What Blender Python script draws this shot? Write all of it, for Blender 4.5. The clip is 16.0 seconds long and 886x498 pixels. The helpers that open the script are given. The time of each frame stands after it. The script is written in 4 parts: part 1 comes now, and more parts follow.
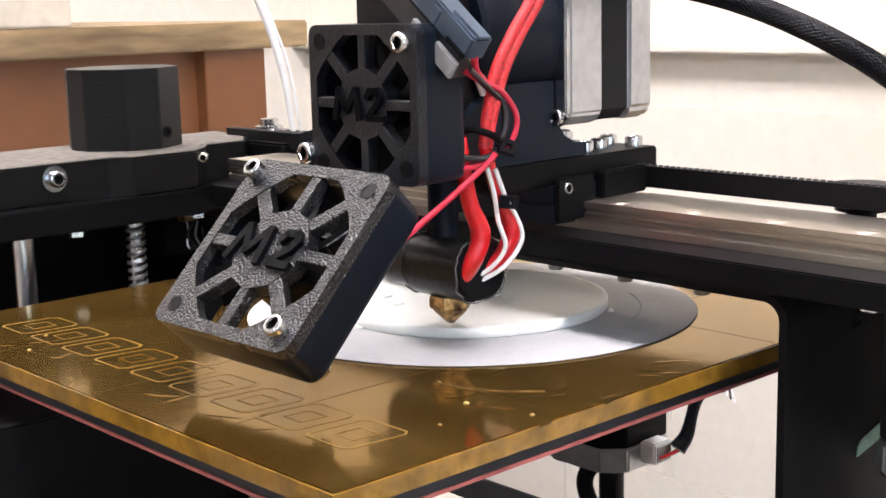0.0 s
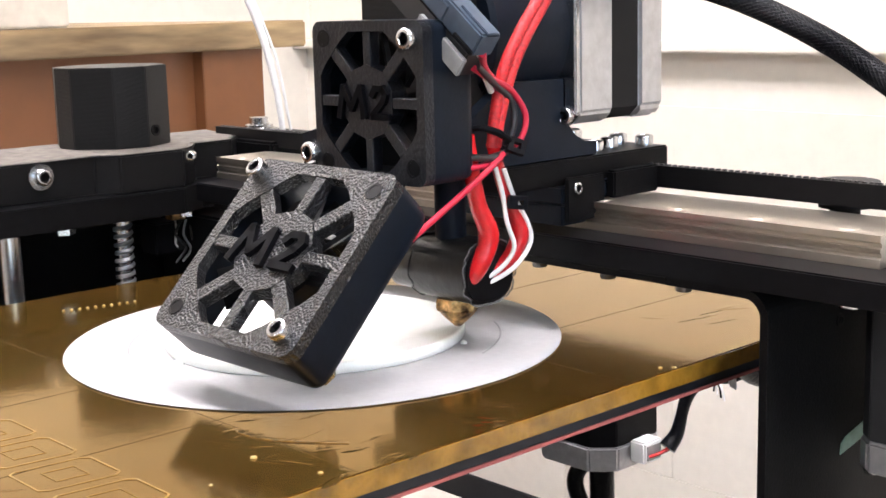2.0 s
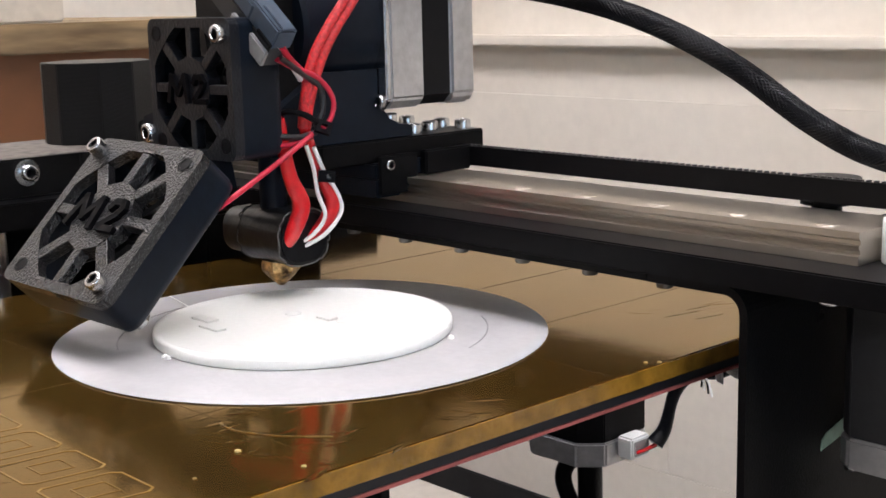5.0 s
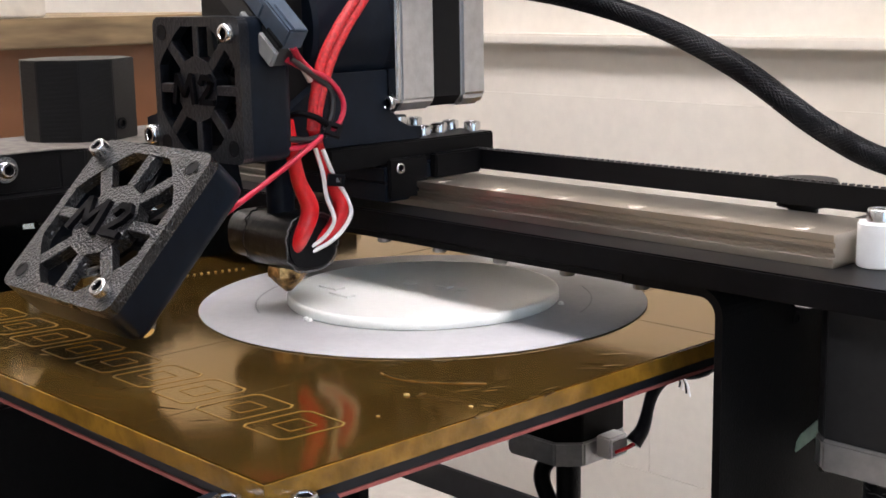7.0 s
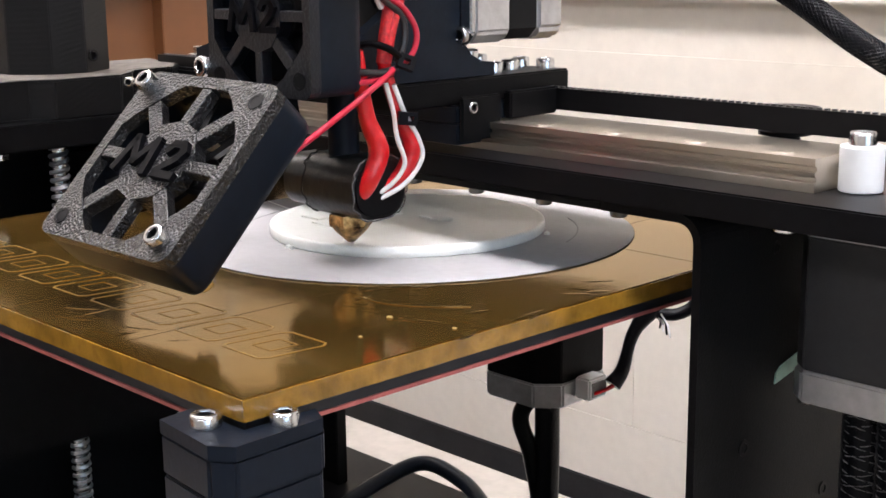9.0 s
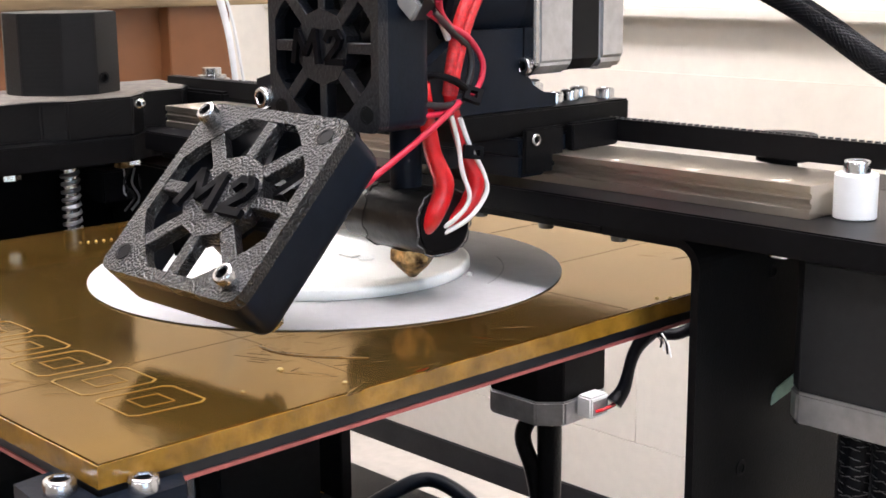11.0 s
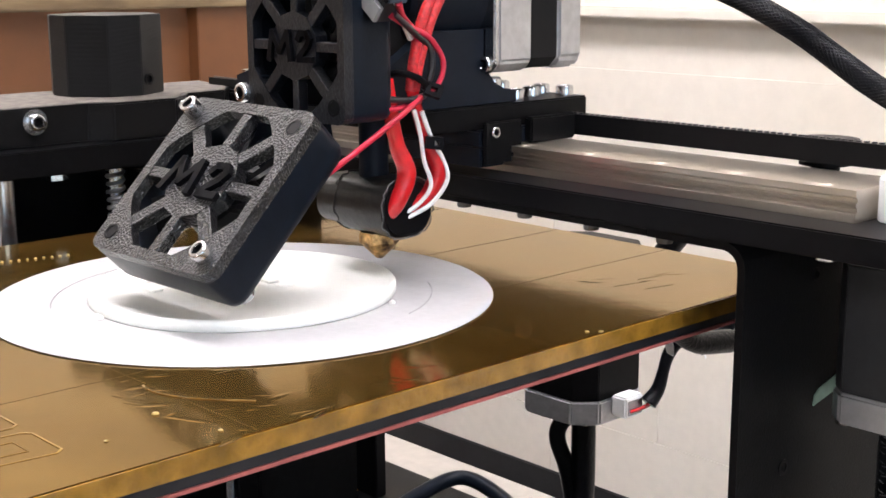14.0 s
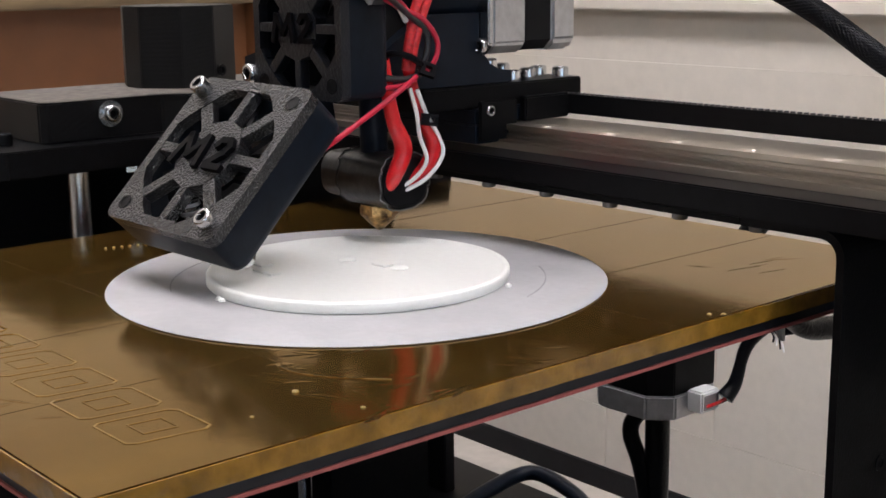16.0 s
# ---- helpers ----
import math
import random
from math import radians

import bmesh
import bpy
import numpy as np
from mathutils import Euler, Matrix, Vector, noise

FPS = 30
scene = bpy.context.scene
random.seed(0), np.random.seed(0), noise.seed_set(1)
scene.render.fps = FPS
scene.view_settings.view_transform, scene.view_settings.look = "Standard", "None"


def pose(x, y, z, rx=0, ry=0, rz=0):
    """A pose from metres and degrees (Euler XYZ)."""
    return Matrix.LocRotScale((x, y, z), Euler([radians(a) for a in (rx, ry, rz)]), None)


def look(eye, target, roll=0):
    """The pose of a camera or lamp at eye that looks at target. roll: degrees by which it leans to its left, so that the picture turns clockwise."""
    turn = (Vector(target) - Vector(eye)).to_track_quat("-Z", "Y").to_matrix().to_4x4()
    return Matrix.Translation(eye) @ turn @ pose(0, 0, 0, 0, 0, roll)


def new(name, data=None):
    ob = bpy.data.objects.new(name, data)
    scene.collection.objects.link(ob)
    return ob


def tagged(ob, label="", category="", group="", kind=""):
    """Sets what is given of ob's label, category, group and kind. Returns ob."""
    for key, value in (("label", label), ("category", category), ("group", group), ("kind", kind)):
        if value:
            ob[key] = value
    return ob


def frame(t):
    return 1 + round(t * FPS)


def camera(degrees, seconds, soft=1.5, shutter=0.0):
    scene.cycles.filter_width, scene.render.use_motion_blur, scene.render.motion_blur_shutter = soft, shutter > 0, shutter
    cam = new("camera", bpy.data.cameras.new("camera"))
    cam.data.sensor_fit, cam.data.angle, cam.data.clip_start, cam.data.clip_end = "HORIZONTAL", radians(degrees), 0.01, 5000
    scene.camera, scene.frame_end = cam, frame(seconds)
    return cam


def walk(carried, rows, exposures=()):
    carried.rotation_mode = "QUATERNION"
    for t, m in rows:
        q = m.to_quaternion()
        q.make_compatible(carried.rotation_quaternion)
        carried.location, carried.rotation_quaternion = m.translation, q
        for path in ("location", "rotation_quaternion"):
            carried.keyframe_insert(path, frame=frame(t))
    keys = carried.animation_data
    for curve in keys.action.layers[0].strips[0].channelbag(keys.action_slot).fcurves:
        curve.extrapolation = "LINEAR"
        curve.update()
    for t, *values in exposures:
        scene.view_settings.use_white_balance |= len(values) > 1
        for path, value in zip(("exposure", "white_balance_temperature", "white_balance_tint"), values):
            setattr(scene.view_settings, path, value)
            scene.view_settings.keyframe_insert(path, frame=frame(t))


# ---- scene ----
cam = camera(36.84, 16.0, soft=1.6)
PATH = [
    (0, (0.1592, -0.2851, 0.0562), (-0.2012, 0.0492, -0.0354), -1.41),
    (0.5, (0.1621, -0.2849, 0.0556), (-0.2006, 0.0473, -0.0341), -1.41),
    (1, (0.1643, -0.2815, 0.0559), (-0.1982, 0.0508, -0.0344), -1.76),
    (1.5, (0.1626, -0.2805, 0.0549), (-0.1993, 0.0520, -0.0370), -1.73),
    (2, (0.1625, -0.2804, 0.0549), (-0.1988, 0.0529, -0.0363), -1.49),
    (2.5, (0.1610, -0.2800, 0.0544), (-0.2009, 0.0521, -0.0390), -1.30),
    (3, (0.1615, -0.2803, 0.0551), (-0.2004, 0.0517, -0.0392), -1.28),
    (3.5, (0.1618, -0.2804, 0.0559), (-0.1998, 0.0518, -0.0385), -1.35),
    (4, (0.1630, -0.2799, 0.0560), (-0.1986, 0.0525, -0.0381), -1.41),
    (4.5, (0.1647, -0.2780, 0.0551), (-0.1968, 0.0546, -0.0382), -1.42),
    (7, (0.1672, -0.2760, 0.0560), (-0.1896, 0.0614, -0.0383), -1.03),
    (7.5, (0.1670, -0.2766, 0.0570), (-0.1887, 0.0622, -0.0359), -0.66),
    (8, (0.1679, -0.2731, 0.0542), (-0.1869, 0.0661, -0.0409), -0.77),
    (8.5, (0.1678, -0.2710, 0.0509), (-0.1851, 0.0685, -0.0499), -0.78),
    (9, (0.1651, -0.2695, 0.0461), (-0.1862, 0.0692, -0.0629), -0.64),
    (11.5, (0.1708, -0.2754, 0.0510), (-0.1826, 0.0628, -0.0525), -0.40),
    (12, (0.1699, -0.2756, 0.0513), (-0.1842, 0.0615, -0.0538), -0.29),
    (12.5, (0.1703, -0.2798, 0.0505), (-0.1851, 0.0563, -0.0530), -0.31),
    (13, (0.1705, -0.2808, 0.0515), (-0.1836, 0.0560, -0.0542), -0.21),
    (13.5, (0.1698, -0.2816, 0.0512), (-0.1833, 0.0552, -0.0580), -0.10),
    (14, (0.1691, -0.2844, 0.0516), (-0.1885, 0.0492, -0.0523), -0.27),
    (14.5, (0.1632, -0.2856, 0.0504), (-0.2003, 0.0414, -0.0543), -0.32),
    (15, (0.1590, -0.2881, 0.0490), (-0.2088, 0.0342, -0.0550), -0.51),
    (15.5, (0.1589, -0.2883, 0.0481), (-0.2108, 0.0319, -0.0555), -0.67),
    (16, (0.1583, -0.2885, 0.0485), (-0.2110, 0.0319, -0.0563), -0.71),
]
# slide of the carriage along x and of the bed along y
SLIDE = [
    (0, 0.0462, -0.0020),
    (0.5, 0.0557, -0.0135),
    (1, 0.0608, -0.0272),
    (1.5, 0.0609, -0.0418),
    (2, 0.0559, -0.0553),
    (2.5, 0.0473, -0.0660),
    (3, 0.0352, -0.0730),
    (3.5, 0.0211, -0.0758),
    (4, 0.0075, -0.0729),
    (4.5, -0.0044, -0.0650),
    (5, -0.0142, -0.0534),
    (5.5, -0.0189, -0.0390),
    (6, -0.0179, -0.0239),
    (6.5, -0.0113, -0.0102),
    (7, -0.0000, -0.0000),
    (7.5, 0.0119, 0.0063),
    (8, 0.0218, 0.0079),
    (8.5, 0.0316, 0.0069),
    (9, 0.0405, 0.0038),
    (9.5, 0.0490, -0.0023),
    (10, 0.0557, -0.0102),
    (10.5, 0.0603, -0.0195),
    (11, 0.0625, -0.0296),
    (11.5, 0.0622, -0.0398),
    (12, 0.0596, -0.0500),
    (12.5, 0.0547, -0.0590),
    (13, 0.0475, -0.0668),
    (13.5, 0.0393, -0.0722),
    (14, 0.0297, -0.0754),
    (14.5, 0.0193, -0.0764),
    (15, 0.0100, -0.0748),
    (15.5, 0.0007, -0.0708),
    (16, -0.0074, -0.0648),
]
EXPOSURE = [(0.0, -0.1), (1.0, 0.0), (2.0, -0.02), (2.5, -0.12), (3.0, -0.42), (3.5, -0.46), (4.0, -0.5), (4.5, -0.9), (7.0, -0.72), (7.5, -0.68), (8.0, -0.55), (9.0, -0.36), (11.5, -0.22), (12.5, -0.22), (13.5, -0.22), (14.0, -0.32), (14.5, -0.74), (15.0, -0.82), (16.0, -1.24)]
walk(cam, [(t, look(eye, target, roll)) for t, eye, target, roll in PATH], EXPOSURE)

# ---- world and lights ----
world = bpy.data.worlds.new("room_air")
scene.world = world
world.use_nodes = True
world.node_tree.nodes["Background"].inputs[0].default_value = (0.9, 0.95, 1.0, 1)
world.node_tree.nodes["Background"].inputs[1].default_value = 0.25


# ---- materials ----
def mat(name, color, rough=0.5, metal=0.0, var=0.15, scale=300.0, bump=0.0, bscale=900.0, spec=0.5, stain=None, stain_scale=25.0,
        emit=0.0, coat=0.0, trans=0.0, sss=0.0, stretch=None, rvar=0.1, bdist=0.0004):
    """A node material: colour with fine grain and broad stains, uneven gloss and relief."""
    m = bpy.data.materials.new(name)
    m.use_nodes = True
    nt = m.node_tree
    n, l = nt.nodes, nt.links
    b = n["Principled BSDF"]
    tc = n.new("ShaderNodeTexCoord")
    src = tc.outputs["Object"]
    if stretch:
        mp = n.new("ShaderNodeMapping")
        mp.inputs["Scale"].default_value = stretch
        l.new(src, mp.inputs[0])
        src = mp.outputs[0]
    n1 = n.new("ShaderNodeTexNoise")
    n1.inputs["Scale"].default_value, n1.inputs["Detail"].default_value = scale, 4
    l.new(src, n1.inputs["Vector"])
    n2 = n.new("ShaderNodeTexNoise")
    n2.inputs["Scale"].default_value, n2.inputs["Detail"].default_value = stain_scale, 5
    l.new(src, n2.inputs["Vector"])
    r1 = n.new("ShaderNodeMapRange")
    r1.inputs[1].default_value, r1.inputs[2].default_value = 0.3, 0.7
    r1.inputs[3].default_value, r1.inputs[4].default_value = 1 - var, 1 + var
    l.new(n1.outputs[0], r1.inputs[0])
    mix = n.new("ShaderNodeMix")
    mix.data_type = "RGBA"
    mix.inputs["A"].default_value = (*color, 1)
    mix.inputs["B"].default_value = (*(stain or [c * 0.8 for c in color]), 1)
    r2 = n.new("ShaderNodeMapRange")
    r2.inputs[1].default_value, r2.inputs[2].default_value = 0.45, 0.7
    l.new(n2.outputs[0], r2.inputs[0])
    l.new(r2.outputs[0], mix.inputs["Factor"])
    mul = n.new("ShaderNodeMix")
    mul.data_type, mul.blend_type = "RGBA", "MULTIPLY"
    mul.inputs["Factor"].default_value = 1
    l.new(mix.outputs["Result"], mul.inputs["A"])
    l.new(r1.outputs[0], mul.inputs["B"])
    l.new(mul.outputs["Result"], b.inputs["Base Color"])
    rr = n.new("ShaderNodeMapRange")
    rr.inputs[3].default_value, rr.inputs[4].default_value = max(rough - rvar, 0.02), min(rough + rvar, 1)
    l.new(n2.outputs[0], rr.inputs[0])
    l.new(rr.outputs[0], b.inputs["Roughness"])
    b.inputs["Metallic"].default_value = metal
    b.inputs["Specular IOR Level"].default_value = spec
    b.inputs["Coat Weight"].default_value = coat
    b.inputs["Transmission Weight"].default_value = trans
    if sss:
        b.inputs["Subsurface Weight"].default_value = sss
        b.inputs["Subsurface Radius"].default_value = (0.003, 0.003, 0.003)
        b.inputs["Subsurface Scale"].default_value = 1.0
    if bump:
        n3 = n.new("ShaderNodeTexNoise")
        n3.inputs["Scale"].default_value, n3.inputs["Detail"].default_value = bscale, 3
        l.new(src, n3.inputs["Vector"])
        bp = n.new("ShaderNodeBump")
        bp.inputs["Strength"].default_value, bp.inputs["Distance"].default_value = bump, bdist
        l.new(n3.outputs[0], bp.inputs["Height"])
        l.new(bp.outputs[0], b.inputs["Normal"])
    if emit:
        b.inputs["Emission Color"].default_value = (*color, 1)
        b.inputs["Emission Strength"].default_value = emit
    return m


def layered(name, color, rough, period=0.0003, depth=0.5, spec=0.5):
    """Printed plastic: fine layer lines along z."""
    m = mat(name, color, rough, bump=0.0, spec=spec, scale=700)
    n, l = m.node_tree.nodes, m.node_tree.links
    tc = n.new("ShaderNodeTexCoord")
    w = n.new("ShaderNodeTexWave")
    w.bands_direction = "Z"
    w.inputs["Scale"].default_value = 0.314 / period
    w.inputs["Distortion"].default_value = 0.6
    l.new(tc.outputs["Object"], w.inputs["Vector"])
    bp = n.new("ShaderNodeBump")
    bp.inputs["Strength"].default_value, bp.inputs["Distance"].default_value = depth, 0.0001
    l.new(w.outputs[0], bp.inputs["Height"])
    l.new(bp.outputs[0], n["Principled BSDF"].inputs["Normal"])
    return m


def pebbled(name, color, rough, size, depth, spec=0.5):
    """Plastic printed against a rough plate: small shiny pebbles."""
    m = mat(name, color, rough, var=0.3, spec=spec, scale=500)
    n, l = m.node_tree.nodes, m.node_tree.links
    tc = n.new("ShaderNodeTexCoord")
    v = n.new("ShaderNodeTexVoronoi")
    v.feature = "SMOOTH_F1"
    v.inputs["Scale"].default_value = 1 / size
    v.inputs["Randomness"].default_value = 1.0
    l.new(tc.outputs["Object"], v.inputs["Vector"])
    bp = n.new("ShaderNodeBump")
    bp.invert = True
    bp.inputs["Strength"].default_value, bp.inputs["Distance"].default_value = 1.0, depth
    l.new(v.outputs["Distance"], bp.inputs["Height"])
    l.new(bp.outputs[0], n["Principled BSDF"].inputs["Normal"])
    return m


M_black = mat("black_powder_coat", (0.0035, 0.0035, 0.004), 0.42, var=0.25, bump=0.2, bscale=1500, rvar=0.08, spec=0.09)
M_blackplas = layered("black_printed_plastic", (0.0045, 0.0045, 0.005), 0.34, spec=0.15)
M_shroud = pebbled("black_textured_plastic", (0.008, 0.008, 0.009), 0.28, 0.00058, 0.00052, spec=0.55)
M_dust = mat("settled_dust", (0.11, 0.095, 0.08), 0.8, var=0.4, scale=250, bump=0.3, bscale=700)
M_shroudfine = mat("black_satin_plastic", (0.006, 0.007, 0.010), 0.36, var=0.25, bump=0.35, bscale=1100, spec=0.4, bdist=0.0008)
M_shroudside = mat("black_smooth_plastic", (0.006, 0.009, 0.015), 0.36, var=0.15, bump=0.1, spec=0.13)
M_anod = mat("black_anodised_plate", (0.005, 0.005, 0.006), 0.34, var=0.2, bump=0.05, spec=0.10, rvar=0.05)
# Near-black plastic parts; also the painted shade in screw sockets and holes.
M_dark = mat("black_plastic_and_cavity_shade", (0.004, 0.004, 0.005), 0.45, spec=0.15)
M_mark = mat("smooth_black_relief", (0.004, 0.004, 0.005), 0.4, spec=0.04)
M_plug = mat("black_plug_plastic", (0.016, 0.016, 0.018), 0.38, spec=0.5)
M_steel = mat("steel_screw", (0.60, 0.60, 0.61), 0.24, 1.0, var=0.1, scale=600, bump=0.05)
M_rail = mat("ground_steel_rail", (0.68, 0.62, 0.54), 0.32, 1.0, var=0.08, scale=120, stretch=(0.05, 1, 1), bump=0.08)
M_hole = mat("dull_bolt_head", (0.16, 0.155, 0.15), 0.35, 0.9, var=0.15)
M_alu = mat("cast_aluminium", (0.52, 0.52, 0.53), 0.42, 0.9, var=0.1, bump=0.2)
M_brass = mat("sooty_brass", (0.50, 0.30, 0.12), 0.38, 0.85, var=0.7, scale=450, stain=(0.05, 0.025, 0.01), stain_scale=320, bump=0.6, bscale=700)
M_amber = mat("amber_film_on_glass", (0.200, 0.114, 0.025), 0.115, 0.80, var=0.12, scale=60, stain=(0.125, 0.060, 0.010), stain_scale=12, spec=1.0, coat=0.0, rvar=0.03, bump=0.25, bscale=55, bdist=0.0003)
M_amber.node_tree.nodes["Principled BSDF"].inputs["Specular Tint"].default_value = (1.0, 0.89, 0.70, 1)
M_amberedge = mat("amber_film_edge", (0.25, 0.130, 0.017), 0.20, var=0.4, scale=150, stain=(0.15, 0.075, 0.010), stain_scale=300, spec=0.8, bump=0.5, bscale=260, bdist=0.0006)
M_core = mat("dark_grey_motor_stack", (0.022, 0.022, 0.024), 0.42, var=0.15, bump=0.1, spec=0.4)
M_heater = mat("black_heater_pad", (0.006, 0.008, 0.012), 0.5, var=0.2)
M_redline = mat("red_silicone_layer", (0.33, 0.09, 0.08), 0.6)
M_white = mat("white_printed_plastic", (0.90, 0.91, 0.87), 0.30, var=0.02, scale=500, stain=(0.885, 0.895, 0.85), bump=0.06, bscale=1500, sss=0.1)
M_raft = mat("white_raft_plastic", (0.41, 0.405, 0.41), 0.55, var=0.04, scale=400, bump=0.15, bscale=900)
M_wall = mat("cream_painted_block", (0.75, 0.70, 0.62), 0.5, var=0.03, scale=60, stain=(0.70, 0.64, 0.55), stain_scale=3, bump=0.2, bscale=120)
M_lowband = mat("black_low_band", (0.02, 0.02, 0.022), 0.5)
M_wood = mat("worn_pale_wood", (0.33, 0.23, 0.12), 0.5, var=0.32, scale=70, stain=(0.09, 0.055, 0.025), stain_scale=28, stretch=(1, 0.15, 1.0), bump=0.2, bscale=90)
M_brown = mat("brown_panel", (0.165, 0.062, 0.021), 0.45, var=0.08, scale=40, stain=(0.13, 0.047, 0.015), stain_scale=5)
M_red = mat("red_sleeve", (0.62, 0.012, 0.018), 0.28, var=0.15, coat=0.3, bump=0.5, bscale=350, bdist=0.0006)
M_redbraid = mat("red_braided_wire", (0.55, 0.02, 0.025), 0.5, var=0.35, scale=900, bump=0.8, bscale=1200)
M_pink = mat("pink_red_wire", (0.50, 0.015, 0.045), 0.35, var=0.05)
M_wwire = mat("white_wire", (0.8, 0.8, 0.8), 0.4, var=0.05)
M_nylon = mat("white_nylon", (0.85, 0.86, 0.86), 0.35, var=0.02, sss=0.2)
M_tooth = mat("grey_belt_tooth", (0.06, 0.06, 0.062), 0.4, var=0.3, scale=900)
M_fray = mat("frayed_grey_thread", (0.10, 0.10, 0.10), 0.7, var=0.5, scale=1500)
M_braid = mat("black_braided_sleeve", (0.003, 0.0034, 0.005), 0.34, var=0.4, scale=600, bump=0.6, bscale=900, spec=0.15)
M_tape = mat("black_heat_tape", (0.008, 0.0075, 0.0075), 0.30, var=0.25, bump=0.5, bscale=300, spec=0.35)
M_grey = mat("grey_blue_connector", (0.045, 0.065, 0.095), 0.42)
M_greyl = mat("grey_plastic_and_groove_shade", (0.26, 0.26, 0.26), 0.45)
M_table = mat("pale_table_laminate", (0.40, 0.37, 0.33), 0.45, var=0.06, scale=90)
M_carton = mat("cream_cardboard", (0.60, 0.54, 0.45), 0.6, var=0.06, scale=90)
M_floor = mat("grey_floor", (0.20, 0.19, 0.18), 0.5, var=0.08, scale=20)
M_ceil = mat("white_ceiling_tile", (0.68, 0.68, 0.66), 0.8, var=0.05, scale=40)
M_lamp = mat("lit_diffuser", (1.0, 0.955, 1.0), 0.5, emit=24.0)
M_day = mat("daylight_sky", (0.62, 0.80, 1.0), 0.5, emit=4.5)
M_orange = mat("orange_label", (0.75, 0.33, 0.04), 0.5)
M_green = mat("pale_green_slot_light", (0.35, 0.55, 0.45), 0.5)
M_chip = mat("pale_plastic_crumb", (0.36, 0.26, 0.09), 0.45, var=0.3)
M_glueline = mat("old_print_outline", (0.22, 0.125, 0.02), 0.3, var=0.2)
M_scratch = mat("scuff_on_film", (0.13, 0.075, 0.022), 0.3, var=0.4)
M_seam = mat("film_overlap", (0.24, 0.15, 0.045), 0.2, 0.7, var=0.4, scale=200)


# ---- mesh helpers ----
def part(name, bm, material, parent=None, label=""):
    me = bpy.data.meshes.new(name)
    bmesh.ops.recalc_face_normals(bm, faces=bm.faces)
    bm.to_mesh(me)
    bm.free()
    me.materials.append(material)
    ob = new(name, me)
    ob.parent = parent
    if label:
        tagged(ob, label)
    return ob


def empty(name, label, category, group="", kind=""):
    ob = new(name)
    ob.empty_display_size = 0.02
    return tagged(ob, label, category, group, kind)


def smooth(ob, angle=40):
    for p in ob.data.polygons:
        p.use_smooth = True
    e = ob.data
    try:
        e.set_sharp_from_angle(angle=radians(angle))
    except AttributeError:
        pass
    return ob


def box(x0, x1, y0, y1, z0, z1, bevel=0.0, m=None, bm=None, seg=2):
    bm2 = bmesh.new()
    bmesh.ops.create_cube(bm2, size=1)
    for v in bm2.verts:
        v.co = Vector(((x0 + x1) / 2 + v.co.x * (x1 - x0), (y0 + y1) / 2 + v.co.y * (y1 - y0), (z0 + z1) / 2 + v.co.z * (z1 - z0)))
    if bevel:
        bmesh.ops.bevel(bm2, geom=bm2.edges[:], offset=bevel, segments=seg, affect="EDGES")
    if m:
        bmesh.ops.transform(bm2, matrix=m, verts=bm2.verts)
    return join(bm, bm2)


def join(bm, bm2):
    if bm is None:
        return bm2
    me = bpy.data.meshes.new("tmp")
    bm2.to_mesh(me)
    bm2.free()
    bm.from_mesh(me)
    bpy.data.meshes.remove(me)
    return bm


def lathe(profile, origin=(0, 0, 0), axis=(0, 0, 1), seg=32, bm=None):
    """Turns (radius, height) pairs round an axis; ends on the axis are closed."""
    b = bmesh.new()
    rings = []
    for r, h in profile:
        if r < 1e-6:
            rings.append([b.verts.new((0, 0, h))])
        else:
            rings.append([b.verts.new((r * math.cos(2 * math.pi * i / seg), r * math.sin(2 * math.pi * i / seg), h)) for i in range(seg)])
    for a, c in zip(rings, rings[1:]):
        for i in range(seg):
            j = (i + 1) % seg
            if len(a) == 1 and len(c) == 1:
                continue
            if len(a) == 1:
                b.faces.new((a[0], c[i], c[j]))
            elif len(c) == 1:
                b.faces.new((a[i], a[j], c[0]))
            else:
                b.faces.new((a[i], a[j], c[j], c[i]))
    turn = Vector((0, 0, 1)).rotation_difference(Vector(axis)).to_matrix().to_4x4()
    bmesh.ops.transform(b, matrix=Matrix.Translation(origin) @ turn, verts=b.verts)
    return join(bm, b)


def cyl(p0, p1, r, seg=24, bevel=0.0, bm=None):
    p0, p1 = Vector(p0), Vector(p1)
    h = (p1 - p0).length
    e = min(bevel, r * 0.5)
    prof = [(0, 0), (r - e, 0)] + ([(r, e), (r, h - e)] if e else [(r, 0), (r, h)][:0] or [(r, h)]) + [(r - e, h), (0, h)]
    if not e:
        prof = [(0, 0), (r, 0), (r, h), (0, h)]
    return lathe(prof, p0, p1 - p0, seg, bm)


def prism(outline, z0, z1, m=None, bevel=0.0, bm=None):
    """A polygon in x and y raised from z0 to z1, laid out by m."""
    b = bmesh.new()
    lo = [b.verts.new((x, y, z0)) for x, y in outline]
    hi = [b.verts.new((x, y, z1)) for x, y in outline]
    k = len(outline)
    b.faces.new(lo[::-1])
    top = b.faces.new(hi)
    for i in range(k):
        b.faces.new((lo[i], lo[(i + 1) % k], hi[(i + 1) % k], hi[i]))
    if bevel:
        bmesh.ops.bevel(b, geom=[e for e in b.edges], offset=bevel, segments=2, affect="EDGES")
    if m:
        bmesh.ops.transform(b, matrix=m, verts=b.verts)
    return join(bm, b)


